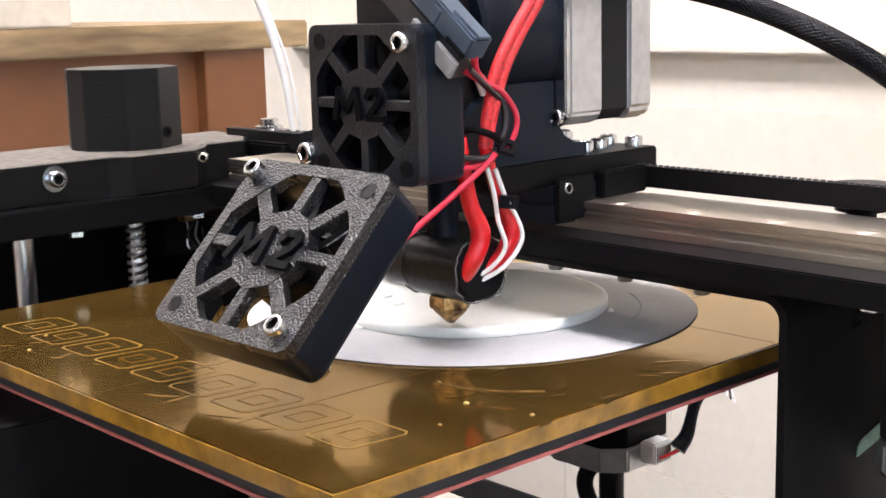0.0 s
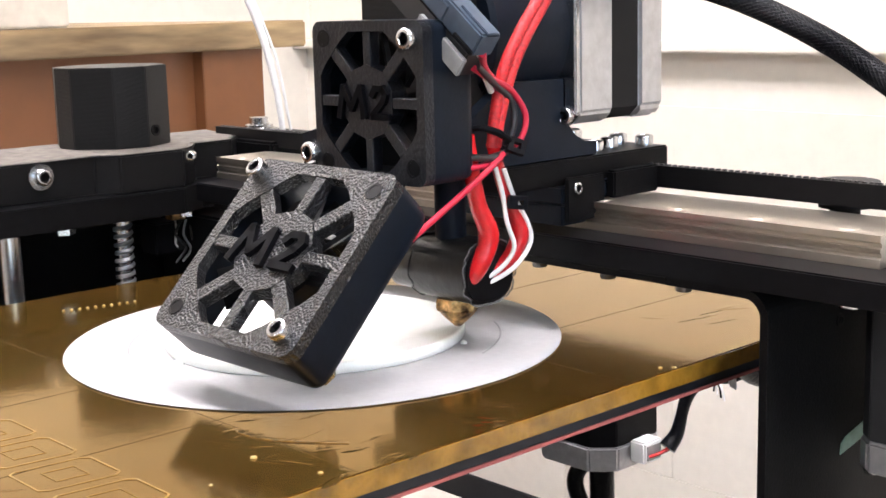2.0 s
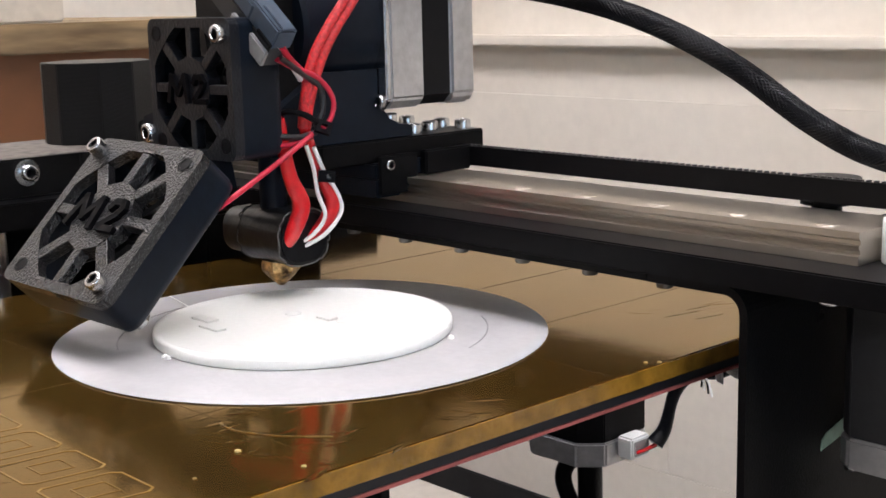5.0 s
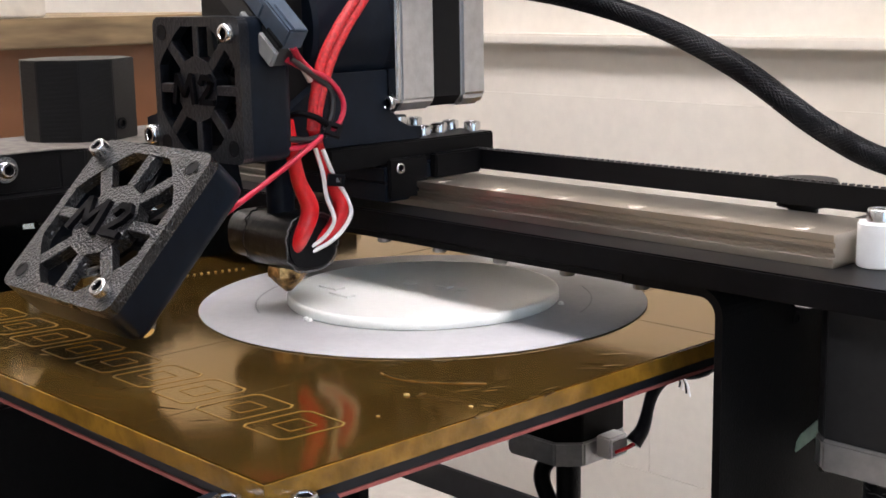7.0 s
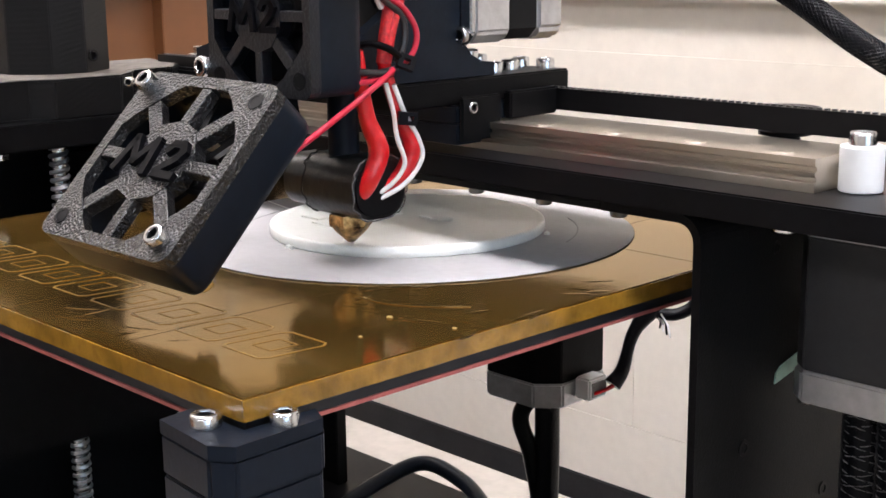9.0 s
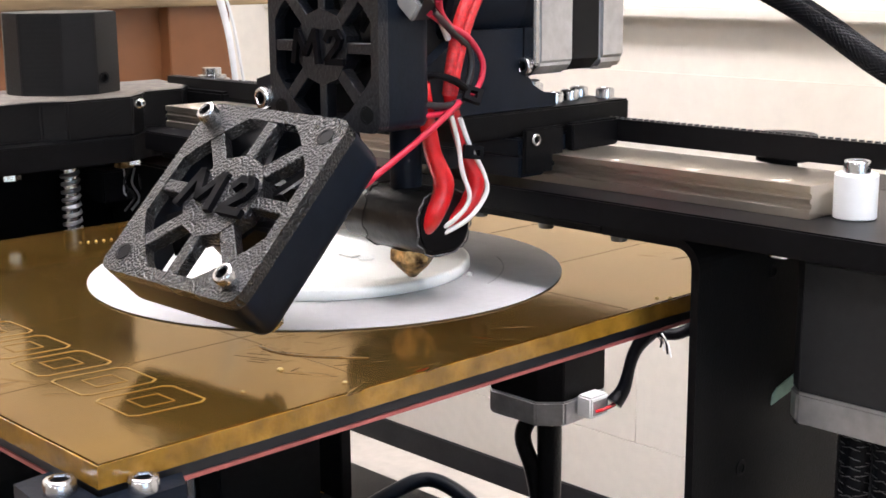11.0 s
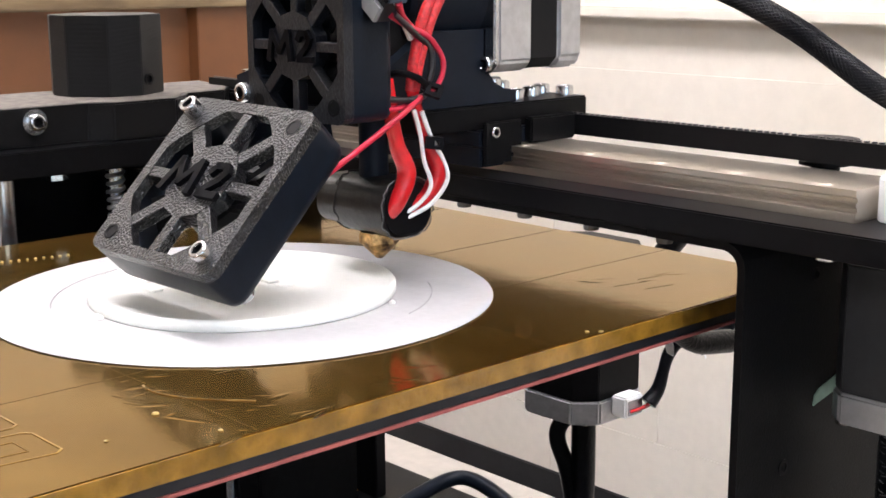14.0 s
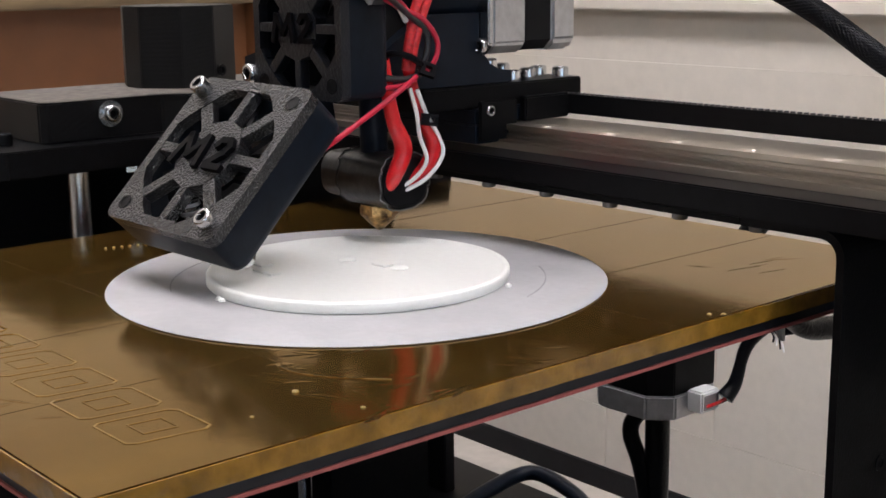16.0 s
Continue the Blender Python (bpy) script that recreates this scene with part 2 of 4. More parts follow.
def ring_prism(outer, inner, z0, z1, m=None, bm=None):
    """A frame between two outlines of the same number of corners."""
    b = bmesh.new()
    k = len(outer)
    v = [[b.verts.new((x, y, z)) for x, y in o] for z in (z0, z1) for o in (outer, inner)]
    for i in range(k):
        j = (i + 1) % k
        b.faces.new((v[0][i], v[1][i], v[1][j], v[0][j]))
        b.faces.new((v[2][i], v[2][j], v[3][j], v[3][i]))
        b.faces.new((v[0][i], v[0][j], v[2][j], v[2][i]))
        b.faces.new((v[1][i], v[3][i], v[3][j], v[1][j]))
    if m:
        bmesh.ops.transform(b, matrix=m, verts=b.verts)
    return join(bm, b)


def spline(points, steps=10):
    pts = [Vector(p) for p in points]
    pts = [2 * pts[0] - pts[1]] + pts + [2 * pts[-1] - pts[-2]]
    out = []
    for a, b, c, d in zip(pts, pts[1:], pts[2:], pts[3:]):
        for i in range(steps):
            t = i / steps
            out.append(0.5 * ((2 * b) + (c - a) * t + (2 * a - 5 * b + 4 * c - d) * t * t + (3 * b - a - 3 * c + d) * t ** 3))
    out.append(pts[-2])
    return out


def tube(points, r, seg=12, steps=10, bm=None, radii=None):
    path = spline(points, steps)
    b = bmesh.new()
    up = Vector((0.31, 0.47, 0.83))
    rings = []
    for i, p in enumerate(path):
        d = (path[min(i + 1, len(path) - 1)] - path[max(i - 1, 0)]).normalized()
        side = d.cross(up).normalized()
        up = side.cross(d).normalized()
        rad = r
        if radii:
            f = i / (len(path) - 1) * (len(radii) - 1)
            k = min(int(f), len(radii) - 2)
            rad = radii[k] * (1 - f + k) + radii[k + 1] * (f - k)
        rings.append([b.verts.new(p + rad * (math.cos(2 * math.pi * j / seg) * side + math.sin(2 * math.pi * j / seg) * up)) for j in range(seg)])
    for a, c in zip(rings, rings[1:]):
        for j in range(seg):
            k = (j + 1) % seg
            b.faces.new((a[j], a[k], c[k], c[j]))
    b.faces.new(rings[0][::-1])
    b.faces.new(rings[-1])
    return join(bm, b)


def ngon(n, r, cx=0.0, cy=0.0, off=0.0, sx=1.0, sy=1.0):
    return [(cx + sx * r * math.cos(2 * math.pi * (i + off) / n), cy + sy * r * math.sin(2 * math.pi * (i + off) / n)) for i in range(n)]


def screw(parent, at, axis, r=0.0027, h=0.003, name="screw", material=None):
    """Socket head cap screw: bevelled head with a hexagonal hole, its shade painted dark."""
    b = lathe([(r, 0), (r, h - r * 0.22), (r * 0.93, h - r * 0.06), (r * 0.82, h), (r * 0.62, h)], seg=24)
    b = lathe([(r * 0.63, h), (r * 0.56, h - r * 0.12), (r * 0.54, h - r * 0.6), (0, h - r * 0.6)], seg=6, bm=b)
    turn = Vector((0, 0, 1)).rotation_difference(Vector(axis)).to_matrix().to_4x4()
    deep = [f.index for f in b.faces if f.calc_center_median().z < h - r * 0.1 and f.calc_center_median().xy.length < r * 0.56]
    bmesh.ops.transform(b, matrix=Matrix.Translation(at) @ turn, verts=b.verts)
    b.faces.ensure_lookup_table()
    for k in deep:
        b.faces[k].material_index = 1
    ob = part(name, b, material or M_steel, parent)
    ob.data.materials.append(M_dark)
    return smooth(ob)


def basis(c, u, v):
    """A pose with x along u and z along the normal of u and v."""
    u, v = Vector(u).normalized(), Vector(v)
    n = u.cross(v).normalized()
    v = n.cross(u)
    m = Matrix((u, v, n)).transposed().to_4x4()
    return Matrix.Translation(c) @ m


# ---- room ----
WALL_Y = 1.15
FLOOR_Z = -1.15
wall = tagged(new("wall_back"), kind="structure", label="cream painted concrete block wall behind the printer", category="wall")
# Room sides beyond the view are assumed, their distances set for bounced light.
XL, XR, YF = -1.72, 4.2, -5.5
part("wall_core", box(XL, XR, WALL_Y + 0.004, WALL_Y + 0.2, FLOOR_Z, 1.6), M_wall, wall)
part("wall_base", box(XL, XR, WALL_Y - 0.012, WALL_Y + 0.0115, FLOOR_Z, -0.70, 0.002), M_lowband, wall, "black band low on the wall")
tagged(part("wall_left", box(XL - 0.1, XL, YF, WALL_Y + 0.2, FLOOR_Z, 1.6), M_wall), "cream painted wall", "wall", kind="structure")
wr = tagged(new("wall_right"), "cream painted wall with a window", "wall", kind="structure")
part("wall_piece", box(XR, XR + 0.1, YF, -3.4, FLOOR_Z, 1.6), M_wall, wr)
part("wall_piece", box(XR, XR + 0.1, -0.5, WALL_Y + 0.2, FLOOR_Z, 1.6), M_wall, wr)
part("wall_piece", box(XR, XR + 0.1, -3.4, -0.5, FLOOR_Z, -0.25), M_wall, wr)
part("wall_piece", box(XR, XR + 0.1, -3.4, -0.5, 1.3, 1.6), M_wall, wr)
win = tagged(new("window_1"), "tall window with daylight behind it", "window", kind="structure")
for y in (-3.4, -2.45, -1.5, -0.55):
    part("window_frame", box(XR + 0.03, XR + 0.07, y, y + 0.05, -0.25, 1.3, 0.003), M_ceil, win)
part("window_sill", box(XR - 0.05, XR + 0.08, -3.45, -0.45, -0.28, -0.251, 0.003), M_ceil, win)
tagged(part("backdrop", box(XR + 0.4, XR + 0.42, -4.8, 0.9, -1.0, 2.2), M_day), "plain pale sky outside the window", "sky", kind="structure")
tagged(part("wall_front", box(XL - 0.1, XR + 0.1, YF - 0.1, YF, FLOOR_Z, 1.6), M_wall), "cream painted wall", "wall", kind="structure")
tagged(part("floor", box(XL - 0.1, XR + 0.1, YF - 0.1, WALL_Y + 0.2, FLOOR_Z - 0.1, FLOOR_Z), M_floor), "grey floor", "floor", kind="structure")
tagged(part("ceiling", box(XL - 0.1, XR + 0.1, YF - 0.1, WALL_Y + 0.2, 1.6, 1.7), M_ceil), "white ceiling", "ceiling", kind="structure")
# ledge and moulding bands along the wall
tagged(part("ledge_trim", box(XL, XR, WALL_Y - 0.04, WALL_Y + 0.011, -0.0175, -0.0015, 0.003), M_wall), "cream painted ledge along the wall", "trim", kind="structure")
tagged(part("panel_trim", box(XL, XR, WALL_Y - 0.006, WALL_Y + 0.0115, -0.088, -0.018), M_wall), "cream painted band below the ledge", "trim", kind="structure")


def ceiling_light(x, y, w, d):
    e = empty("ceiling_light", "lit fluorescent ceiling panel, out of view", "ceiling light", "ceiling lights")
    e.location = (x, y, 1.6)
    part("frame", ring_prism([(-w / 2, -d / 2), (w / 2, -d / 2), (w / 2, d / 2), (-w / 2, d / 2)], [(-w / 2 + 0.02, -d / 2 + 0.02), (w / 2 - 0.02, -d / 2 + 0.02), (w / 2 - 0.02, d / 2 - 0.02), (-w / 2 + 0.02, d / 2 - 0.02)], -0.02, 0), M_ceil, e)
    part("diffuser", box(-w / 2 + 0.02, w / 2 - 0.02, -d / 2 + 0.02, d / 2 - 0.02, -0.012, -0.006), M_lamp, e)
    return e


for lx in (-1.05, 0.25, 1.55):
    ceiling_light(lx, -0.15, 1.2, 0.6)
# Second row is added unseen, to brighten the front of the room in reflections.
for lx in (-0.4, 1.7):
    ceiling_light(lx, -3.2, 1.2, 0.6)

# cardboard box on the bench top
carton = tagged(new("carton"), "pale cardboard box standing on the bench", "box")
part("body", box(-1.32, -1.02, 0.14, 0.335, 0.0405, 0.19, 0.002), M_carton, carton)
part("lid_flap", box(-1.322, -1.018, 0.138, 0.337, 0.125, 0.192, 0.001), M_carton, carton)

# table under the printer
TABLE_Z = -0.42
table = empty("table", "pale laminate table that carries the printer", "table")
part("tabletop", box(-1.1, 0.7, -0.7, 0.565, TABLE_Z - 0.03, TABLE_Z, 0.003), M_table, table)
for lx in (-1.05, 0.65):
    for ly in (-0.65, 0.50):
        part("leg", box(lx - 0.025, lx + 0.025, ly - 0.025, ly + 0.025, FLOOR_Z, TABLE_Z - 0.03, 0.003), M_black, table)

# wooden bench along the left
bench = empty("bench", "bench with worn pale wooden top and brown side panels", "bench")
part("top", box(-1.7, -1.0, -1.6, 0.60, 0.012, 0.040, 0.002), M_wood, bench, "pale wooden top with a worn front edge")
part("panel", box(-1.6, -1.03, -1.55, 0.545, FLOOR_Z, 0.012), M_brown, bench, "brown wooden panel")
part("post", box(-1.04, -1.012, 0.475, 0.55, FLOOR_Z, 0.012, 0.001), M_brown, bench)

# ---- printer frame ----
def sheet_x(poly, x0, x1, bm=None):
    """An outline in y and z raised along x."""
    return prism(poly, x0, x1, m=Matrix(((0, 0, 1, 0), (1, 0, 0, 0), (0, 1, 0, 0), (0, 0, 0, 1))), bm=bm)


def sheet_y(poly, y0, y1, bm=None, bevel=0.0):
    """An outline in x and z raised along y."""
    return prism(poly, -y1, -y0, m=Matrix(((1, 0, 0, 0), (0, 0, -1, 0), (0, 1, 0, 0), (0, 0, 0, 1))), bm=bm, bevel=bevel)


def leg_profile(x, zt, zb, t=0.0022, r=0.0068, run=0.03):
    """Bent sheet: a flange under the plate that turns down into an upright."""
    out = [(x - r + r * math.sin(math.pi / 2 * i / 8), zt - r + r * math.cos(math.pi / 2 * i / 8)) for i in range(9)]
    inn = [(x - r + (r - t) * math.sin(math.pi / 2 * i / 8), zt - r + (r - t) * math.cos(math.pi / 2 * i / 8)) for i in range(9)]
    return [(x - run, zt)] + out + [(x, zb), (x - t, zb)] + inn[::-1] + [(x - run, zt - t)]


printer = empty("printer_frame", "black powder-coated steel frame of the desktop printer", "printer frame")
part("base_plate", box(-0.33, 0.06, -0.16, 0.125, -0.1995, -0.19, 0.002), M_black, printer)
part("base_box", box(-0.33, 0.06, -0.16, 0.125, TABLE_Z, -0.20, 0.003), M_black, printer)
part("gantry_plate", box(-0.255, 0.075, -0.0178, 0.045, -0.0145, -0.0079, 0.0004), M_anod, printer)
part("flange", box(-0.246, -0.0409, -0.0165, 0.026, -0.0168, -0.0146, 0.0003), M_black, printer)
LEG_X = -0.0108
leg = part("side_leg", sheet_y(leg_profile(LEG_X, -0.0146, -0.1898), -0.0165, 0.11), M_black, printer)
# No slot is cut: a pale green patch paints the light seen through it.
part("slot", sheet_x([(0.0175, -0.0632), (0.0180, -0.0605), (0.0200, -0.0590), (0.0345, -0.0553), (0.0345, -0.0598)], LEG_X - 0.001, LEG_X + 0.0004), M_green, leg, "pale light through a slot in the leg")
for hy, hz, hr in ((0.0047, -0.0771, 0.0022), (0.016, -0.027, 0.0018), (0.030, -0.021, 0.0016), (0.045, -0.1, 0.002)):
    part("hole_rim", lathe([(hr, 0), (hr, 0.0003), (hr * 0.6, 0.0003), (hr * 0.6, -0.001), (0, -0.001)], (LEG_X, hy, hz), (1, 0, 0), 16), M_dark, leg)
part("side_leg", box(-0.30, -0.297, -0.113, 0.094, -0.1898, -0.0215, 0.0005), M_black, printer)
part("back_panel", box(-0.2965, -0.276, 0.088, 0.094, -0.1898, -0.0215, 0.0005), M_black, printer)
for i in range(9):
    x = -0.2395 + 0.025 * i
    screw(printer, (x, -0.011, -0.0169), (0, 0, -1), 0.0022, 0.0022, "plate_screw", M_hole)
screw(printer, (0.0057, -0.008, -0.0146), (0, 0, -1), 0.003, 0.0025, "plate_screw")
screw(printer, (-0.007, 0.03, -0.0146), (0, 0, -1), 0.003, 0.0025, "plate_screw")

# upright clamps at the left end
part("lower_plate", prism([(-0.33, -0.118), (-0.258, -0.118), (-0.256, -0.115), (-0.256, -0.022), (-0.263, -0.010), (-0.263, 0.05), (-0.33, 0.05)], -0.0188, -0.0095, bevel=0.0004), M_black, printer)
clamp = part("clamp_block", prism([(-0.32, -0.0985), (-0.267, -0.0985), (-0.2645, -0.096), (-0.2645, -0.053), (-0.2585, -0.046), (-0.2585, -0.020), (-0.266, -0.011), (-0.274, -0.006), (-0.274, 0.012), (-0.285, 0.022), (-0.32, 0.03)], -0.0094, 0.0044, bevel=0.0006), M_blackplas, printer, "black printed clamp block, dusty on top")
part("dust_film", prism([(-0.3185, -0.0970), (-0.2685, -0.0970), (-0.2662, -0.0945), (-0.2662, -0.052), (-0.2602, -0.0452), (-0.2602, -0.0215), (-0.267, -0.0125), (-0.2755, -0.0072), (-0.2755, 0.011), (-0.286, 0.0205), (-0.3185, 0.028)], 0.00442, 0.00455), M_dust, clamp, "thin grey dust")
screw(clamp, (-0.2644, -0.0736, -0.0006), (1, 0, 0), 0.0029, 0.0035, "bolt")
smooth(part("washer", lathe([(0.0016, 0), (0.0046, 0), (0.0046, 0.0007), (0.0016, 0.0007)], (-0.2644, -0.0736, -0.0006), (1, 0, 0), 24), M_steel, clamp))
screw(clamp, (-0.2585, -0.0165, 0.0018), (0.7, -0.7, 0), 0.0018, 0.003, "bolt", M_steel)
screw(printer, (-0.275, -0.108, -0.0094), (0, 0, 1), 0.0032, 0.004, "plate_screw", M_black)
for hx, hy in ((-0.267, -0.065), (-0.2694, -0.0138)):
    part("hex_bolt", prism(ngon(6, 0.0038, hx, hy), -0.022, -0.0189), M_steel, printer)
smooth(part("guide_rod", cyl((-0.2735, -0.0826, -0.1899), (-0.2735, -0.0826, -0.0189), 0.004, 24), M_steel, printer, "polished steel guide rod"))
smooth(part("guide_rod", cyl((-0.272, 0.046, -0.1899), (-0.272, 0.046, -0.0189), 0.004, 24), M_steel, printer, "polished steel guide rod"))
# lead screw: a core with a thread wound round it
ls = [(-0.2710 + 0.0029 * math.cos(a * 0.6), -0.0400 + 0.0029 * math.sin(a * 0.6), -0.189 + 0.17 * a / 600) for a in range(0, 601, 1)]
lead = smooth(part("lead_screw", cyl((-0.2710, -0.0400, -0.1899), (-0.2710, -0.0400, -0.0189), 0.003, 20), M_steel, printer, "greasy steel lead screw"))
smooth(part("thread", tube(ls, 0.0009, 5, 1), M_alu, lead))

knob = empty("screw_cover", "black printed octagonal cover on the clamp block", "cover")
part("body", prism([(-0.296 + 0.0212 * math.cos(a), -0.027 + 0.0212 * math.sin(a)) for a in [radians(q) for q in (-100, -72, -27, 8, 53, 98, 143, 188, 233)]], 0.0046, 0.0345, bevel=0.0003), M_blackplas, knob)
part("pin_hole", lathe([(0.0022, 0), (0.0022, 0.0004), (0.0014, 0.0004), (0.0014, -0.002), (0, -0.002)], (-0.2765, -0.0205, 0.0105), (0.97, 0.26, 0), 16), M_dark, knob)

idler = empty("belt_idler", "black belt idler bracket with a steel bolt", "belt idler")
part("bracket", box(-0.318, -0.257, 0.018, 0.058, -0.0094, 0.0035, 0.001), M_black, idler)
smooth(part("roller", lathe([(0, 0), (0.0075, 0), (0.0075, 0.001), (0.006, 0.0015), (0.006, 0.0025), (0.004, 0.0028), (0.004, 0.0055), (0, 0.0055)], (-0.3035, 0.0455, 0.0036), seg=28), M_steel, idler))
part("tensioner", box(-0.285, -0.262, 0.024, 0.036, 0.0036, 0.0062, 0.0004), M_dark, idler)

# ---- rail ----
rail = empty("linear_rail", "ground steel linear rail with countersunk bolt holes", "linear rail")
side = [(0.0, -0.0078), (0.0, -0.0057), (-0.0008, -0.0053), (-0.0008, -0.0045), (-0.0001, -0.0040), (0.0, -0.0032), (-0.0008, -0.0029), (-0.0008, -0.0021), (0.0, -0.0016), (0.0, 0.0)]
prof = [(-0.0052 - a, b) for a, b in side] + [(0.0195, 0.0), (0.0195, -0.0078)]
part("rail_bar", sheet_x(prof, -0.26, 0.0112), M_rail, rail)
for i in range(11):
    part("bolt_hole", lathe([(0.0027, 0.0), (0.0026, 0.00012), (0.0023, 0.00012), (0.0021, 0.00005), (0, 0.00005)], (-0.25 + 0.025 * i, 0, 0), seg=20), M_rail, rail)

# ---- belt, spacer, motor ----
belt = empty("drive_belt", "black toothed drive belt", "belt")
strand = part("strand", box(-0.30, 0.085, 0.0215, 0.0226, 0.0012, 0.0074), M_dark, belt)
tooth = part("tooth", box(0, 0.0011, 0.02262, 0.0236, 0.0012, 0.0078), M_tooth, strand)
tooth.location.x = -0.298
for i in range(1, 180):
    ob = new("tooth", tooth.data)
    ob.parent = strand
    ob.location.x = -0.298 + i * 0.00212
stud = empty("belt_post", "short black post under the belt", "post")
smooth(part("post", lathe([(0, 0), (0.0042, 0), (0.0042, 0.0012), (0.003, 0.0015), (0.003, 0.0045), (0, 0.0045)], (-0.0114, 0.0259, -0.0078), seg=24), M_dark, stud))
pul = empty("belt_pulley", "black toothed pulley that turns the drive belt", "pulley")
smooth(part("wheel", lathe([(0, 0), (0.0070, 0), (0.0070, 0.0010), (0.0065, 0.0014), (0.0065, 0.0060), (0.0088, 0.0064), (0.0088, 0.0070), (0.005, 0.0074), (0, 0.0074)], (-0.022, 0.036, -0.0014), seg=40), M_dark, pul))
smooth(part("shaft", cyl((-0.022, 0.036, -0.0078), (-0.022, 0.036, -0.0015), 0.004, 20), M_dark, pul))
sp = empty("nylon_spacer", "white nylon spacer with a steel cap screw", "spacer")
smooth(part("body", cyl((0.0172, 0.0046, -0.0078), (0.0172, 0.0046, 0.0027), 0.0050, 36, 0.0003), M_nylon, sp))
screw(sp, (0.0172, 0.0046, 0.0028), (0, 0, 1), 0.0031, 0.003)
screw(printer, (0.033, 0.012, -0.0079), (0, 0, 1), 0.004, 0.0066, "plate_screw")
part("switch_bracket", box(0.028, 0.06, 0.018, 0.034, -0.0078, 0.004, 0.0006), M_dark, printer)


def stepper(x0, y0, w, z_top, z1, z2, z_bot, chamfer, name, label):
    """Square motor hung from its flange: two cast caps and a black stack between them."""
    e = empty(name, label, "motor", "stepper motors")
    c = chamfer
    o = lambda k, c: [(x0 + k + c, y0 + k), (x0 + w - k - c, y0 + k), (x0 + w - k, y0 + k + c), (x0 + w - k, y0 + w - k - c), (x0 + w - k - c, y0 + w - k), (x0 + k + c, y0 + w - k), (x0 + k, y0 + w - k - c), (x0 + k, y0 + k + c)]
    if z1 < z_top:
        part("end_cap", prism(o(0, c), z1, z_top, bevel=0.0005), M_alu, e, "cast aluminium end cap")
    part("core", prism(o(0.0006, c * 0.9), z2 + 0.0001, z1 - 0.0001, bevel=0.0004), M_core if chamfer < 0.006 else M_black, e)
    part("end_cap", prism(o(0, c), z_bot, z2, bevel=0.0008), M_alu, e, "cast aluminium end cap")
    for sx, sy in ((c * 0.9, c * 0.9), (w - c * 0.9, c * 0.9), (c * 0.9, w - c * 0.9)):
        screw(e, (x0 + sx, y0 + sy, z_bot), (0, 0, -1), 0.0022, 0.0012)
    return e


xm = stepper(-0.0050, 0.0128, 0.0423, -0.0146, -0.0222, -0.0562, -0.0645, 0.0045, "stepper_motor", "black stepper motor with aluminium caps under the gantry plate")
ym = stepper(-0.2055, 0.1040, 0.0420, -0.06, -0.06, -0.1215, -0.1315, 0.0085, "stepper_motor", "small black stepper motor with aluminium cap behind the bed")
plug = part("plug", box(-0.1632, -0.1555, 0.119, 0.1305, -0.1285, -0.1195, 0.0008), M_nylon, ym, "white wire plug")
# Recess left uncut: a grey sheet on the white plug paints its shade.
part("plug_recess", box(-0.1556, -0.1551, 0.1205, 0.129, -0.1272, -0.1212), M_greyl, plug)
for k in range(4):
    smooth(part("lead_wire", tube([(-0.1552, 0.1215 + 0.002 * k, -0.1255), (-0.1530, 0.125 + 0.0015 * k, -0.1245), (-0.1512, 0.1295 + 0.0008 * k, -0.1225)], 0.0007, 6, 5), M_red if k % 2 == 0 else M_dark, plug))
part("motor_bracket", box(-0.30, -0.20, 0.0945, 0.0990, -0.0640, -0.058, 0.0005), M_black, printer)

wires = empty("wire_sleeve", "black sleeved wires under the motor and bed", "wire sleeve")
smooth(part("sleeve", tube([(-0.1729, 0.1600, -0.0714), (-0.1682, 0.1600, -0.0658), (-0.1623, 0.1600, -0.0585), (-0.1558, 0.1600, -0.0505)], 0.0050, 14, 6), M_braid, wires, "black braided sleeve behind the bed"))
smooth(part("sleeve", tube([(-0.1520, 0.1290, -0.1228), (-0.1505, 0.1335, -0.117), (-0.1490, 0.1370, -0.104), (-0.1455, 0.1405, -0.0955), (-0.1425, 0.1445, -0.0905)], 0.0028, 10, 8, radii=[0.0036, 0.003, 0.0024, 0.0028, 0.004, 0.003]), M_braid, wires))
smooth(part("sleeve", tube([(-0.1445, 0.1420, -0.0935), (-0.1370, 0.1490, -0.0950), (-0.1310, 0.1540, -0.090), (-0.1300, 0.1530, -0.078)], 0.0025, 10, 8), M_braid, wires))
for k in range(4):
    smooth(part("bare_end", tube([(-0.1425 + 0.001 * k, 0.1430, -0.0940), (-0.1405 + 0.0012 * k, 0.1440, -0.0975 - 0.0008 * (k % 2)), (-0.1400 + 0.0018 * k, 0.1430, -0.1000 - 0.0010 * k)], 0.0004, 5, 4), M_wwire if k % 2 else M_dark, wires))
smooth(part("sleeve", tube([(-0.182, 0.124, -0.1316), (-0.181, 0.123, -0.16), (-0.181, 0.122, -0.1899)], 0.0052, 14, 6), M_braid, wires, "black braided sleeve hanging under the motor"))
smooth(part("sleeve", tube([(-0.183, 0.120, -0.1325), (-0.1885, 0.118, -0.137), (-0.1905, 0.117, -0.145), (-0.186, 0.119, -0.160), (-0.182, 0.122, -0.1899)], 0.0036, 12, 6), M_braid, wires))
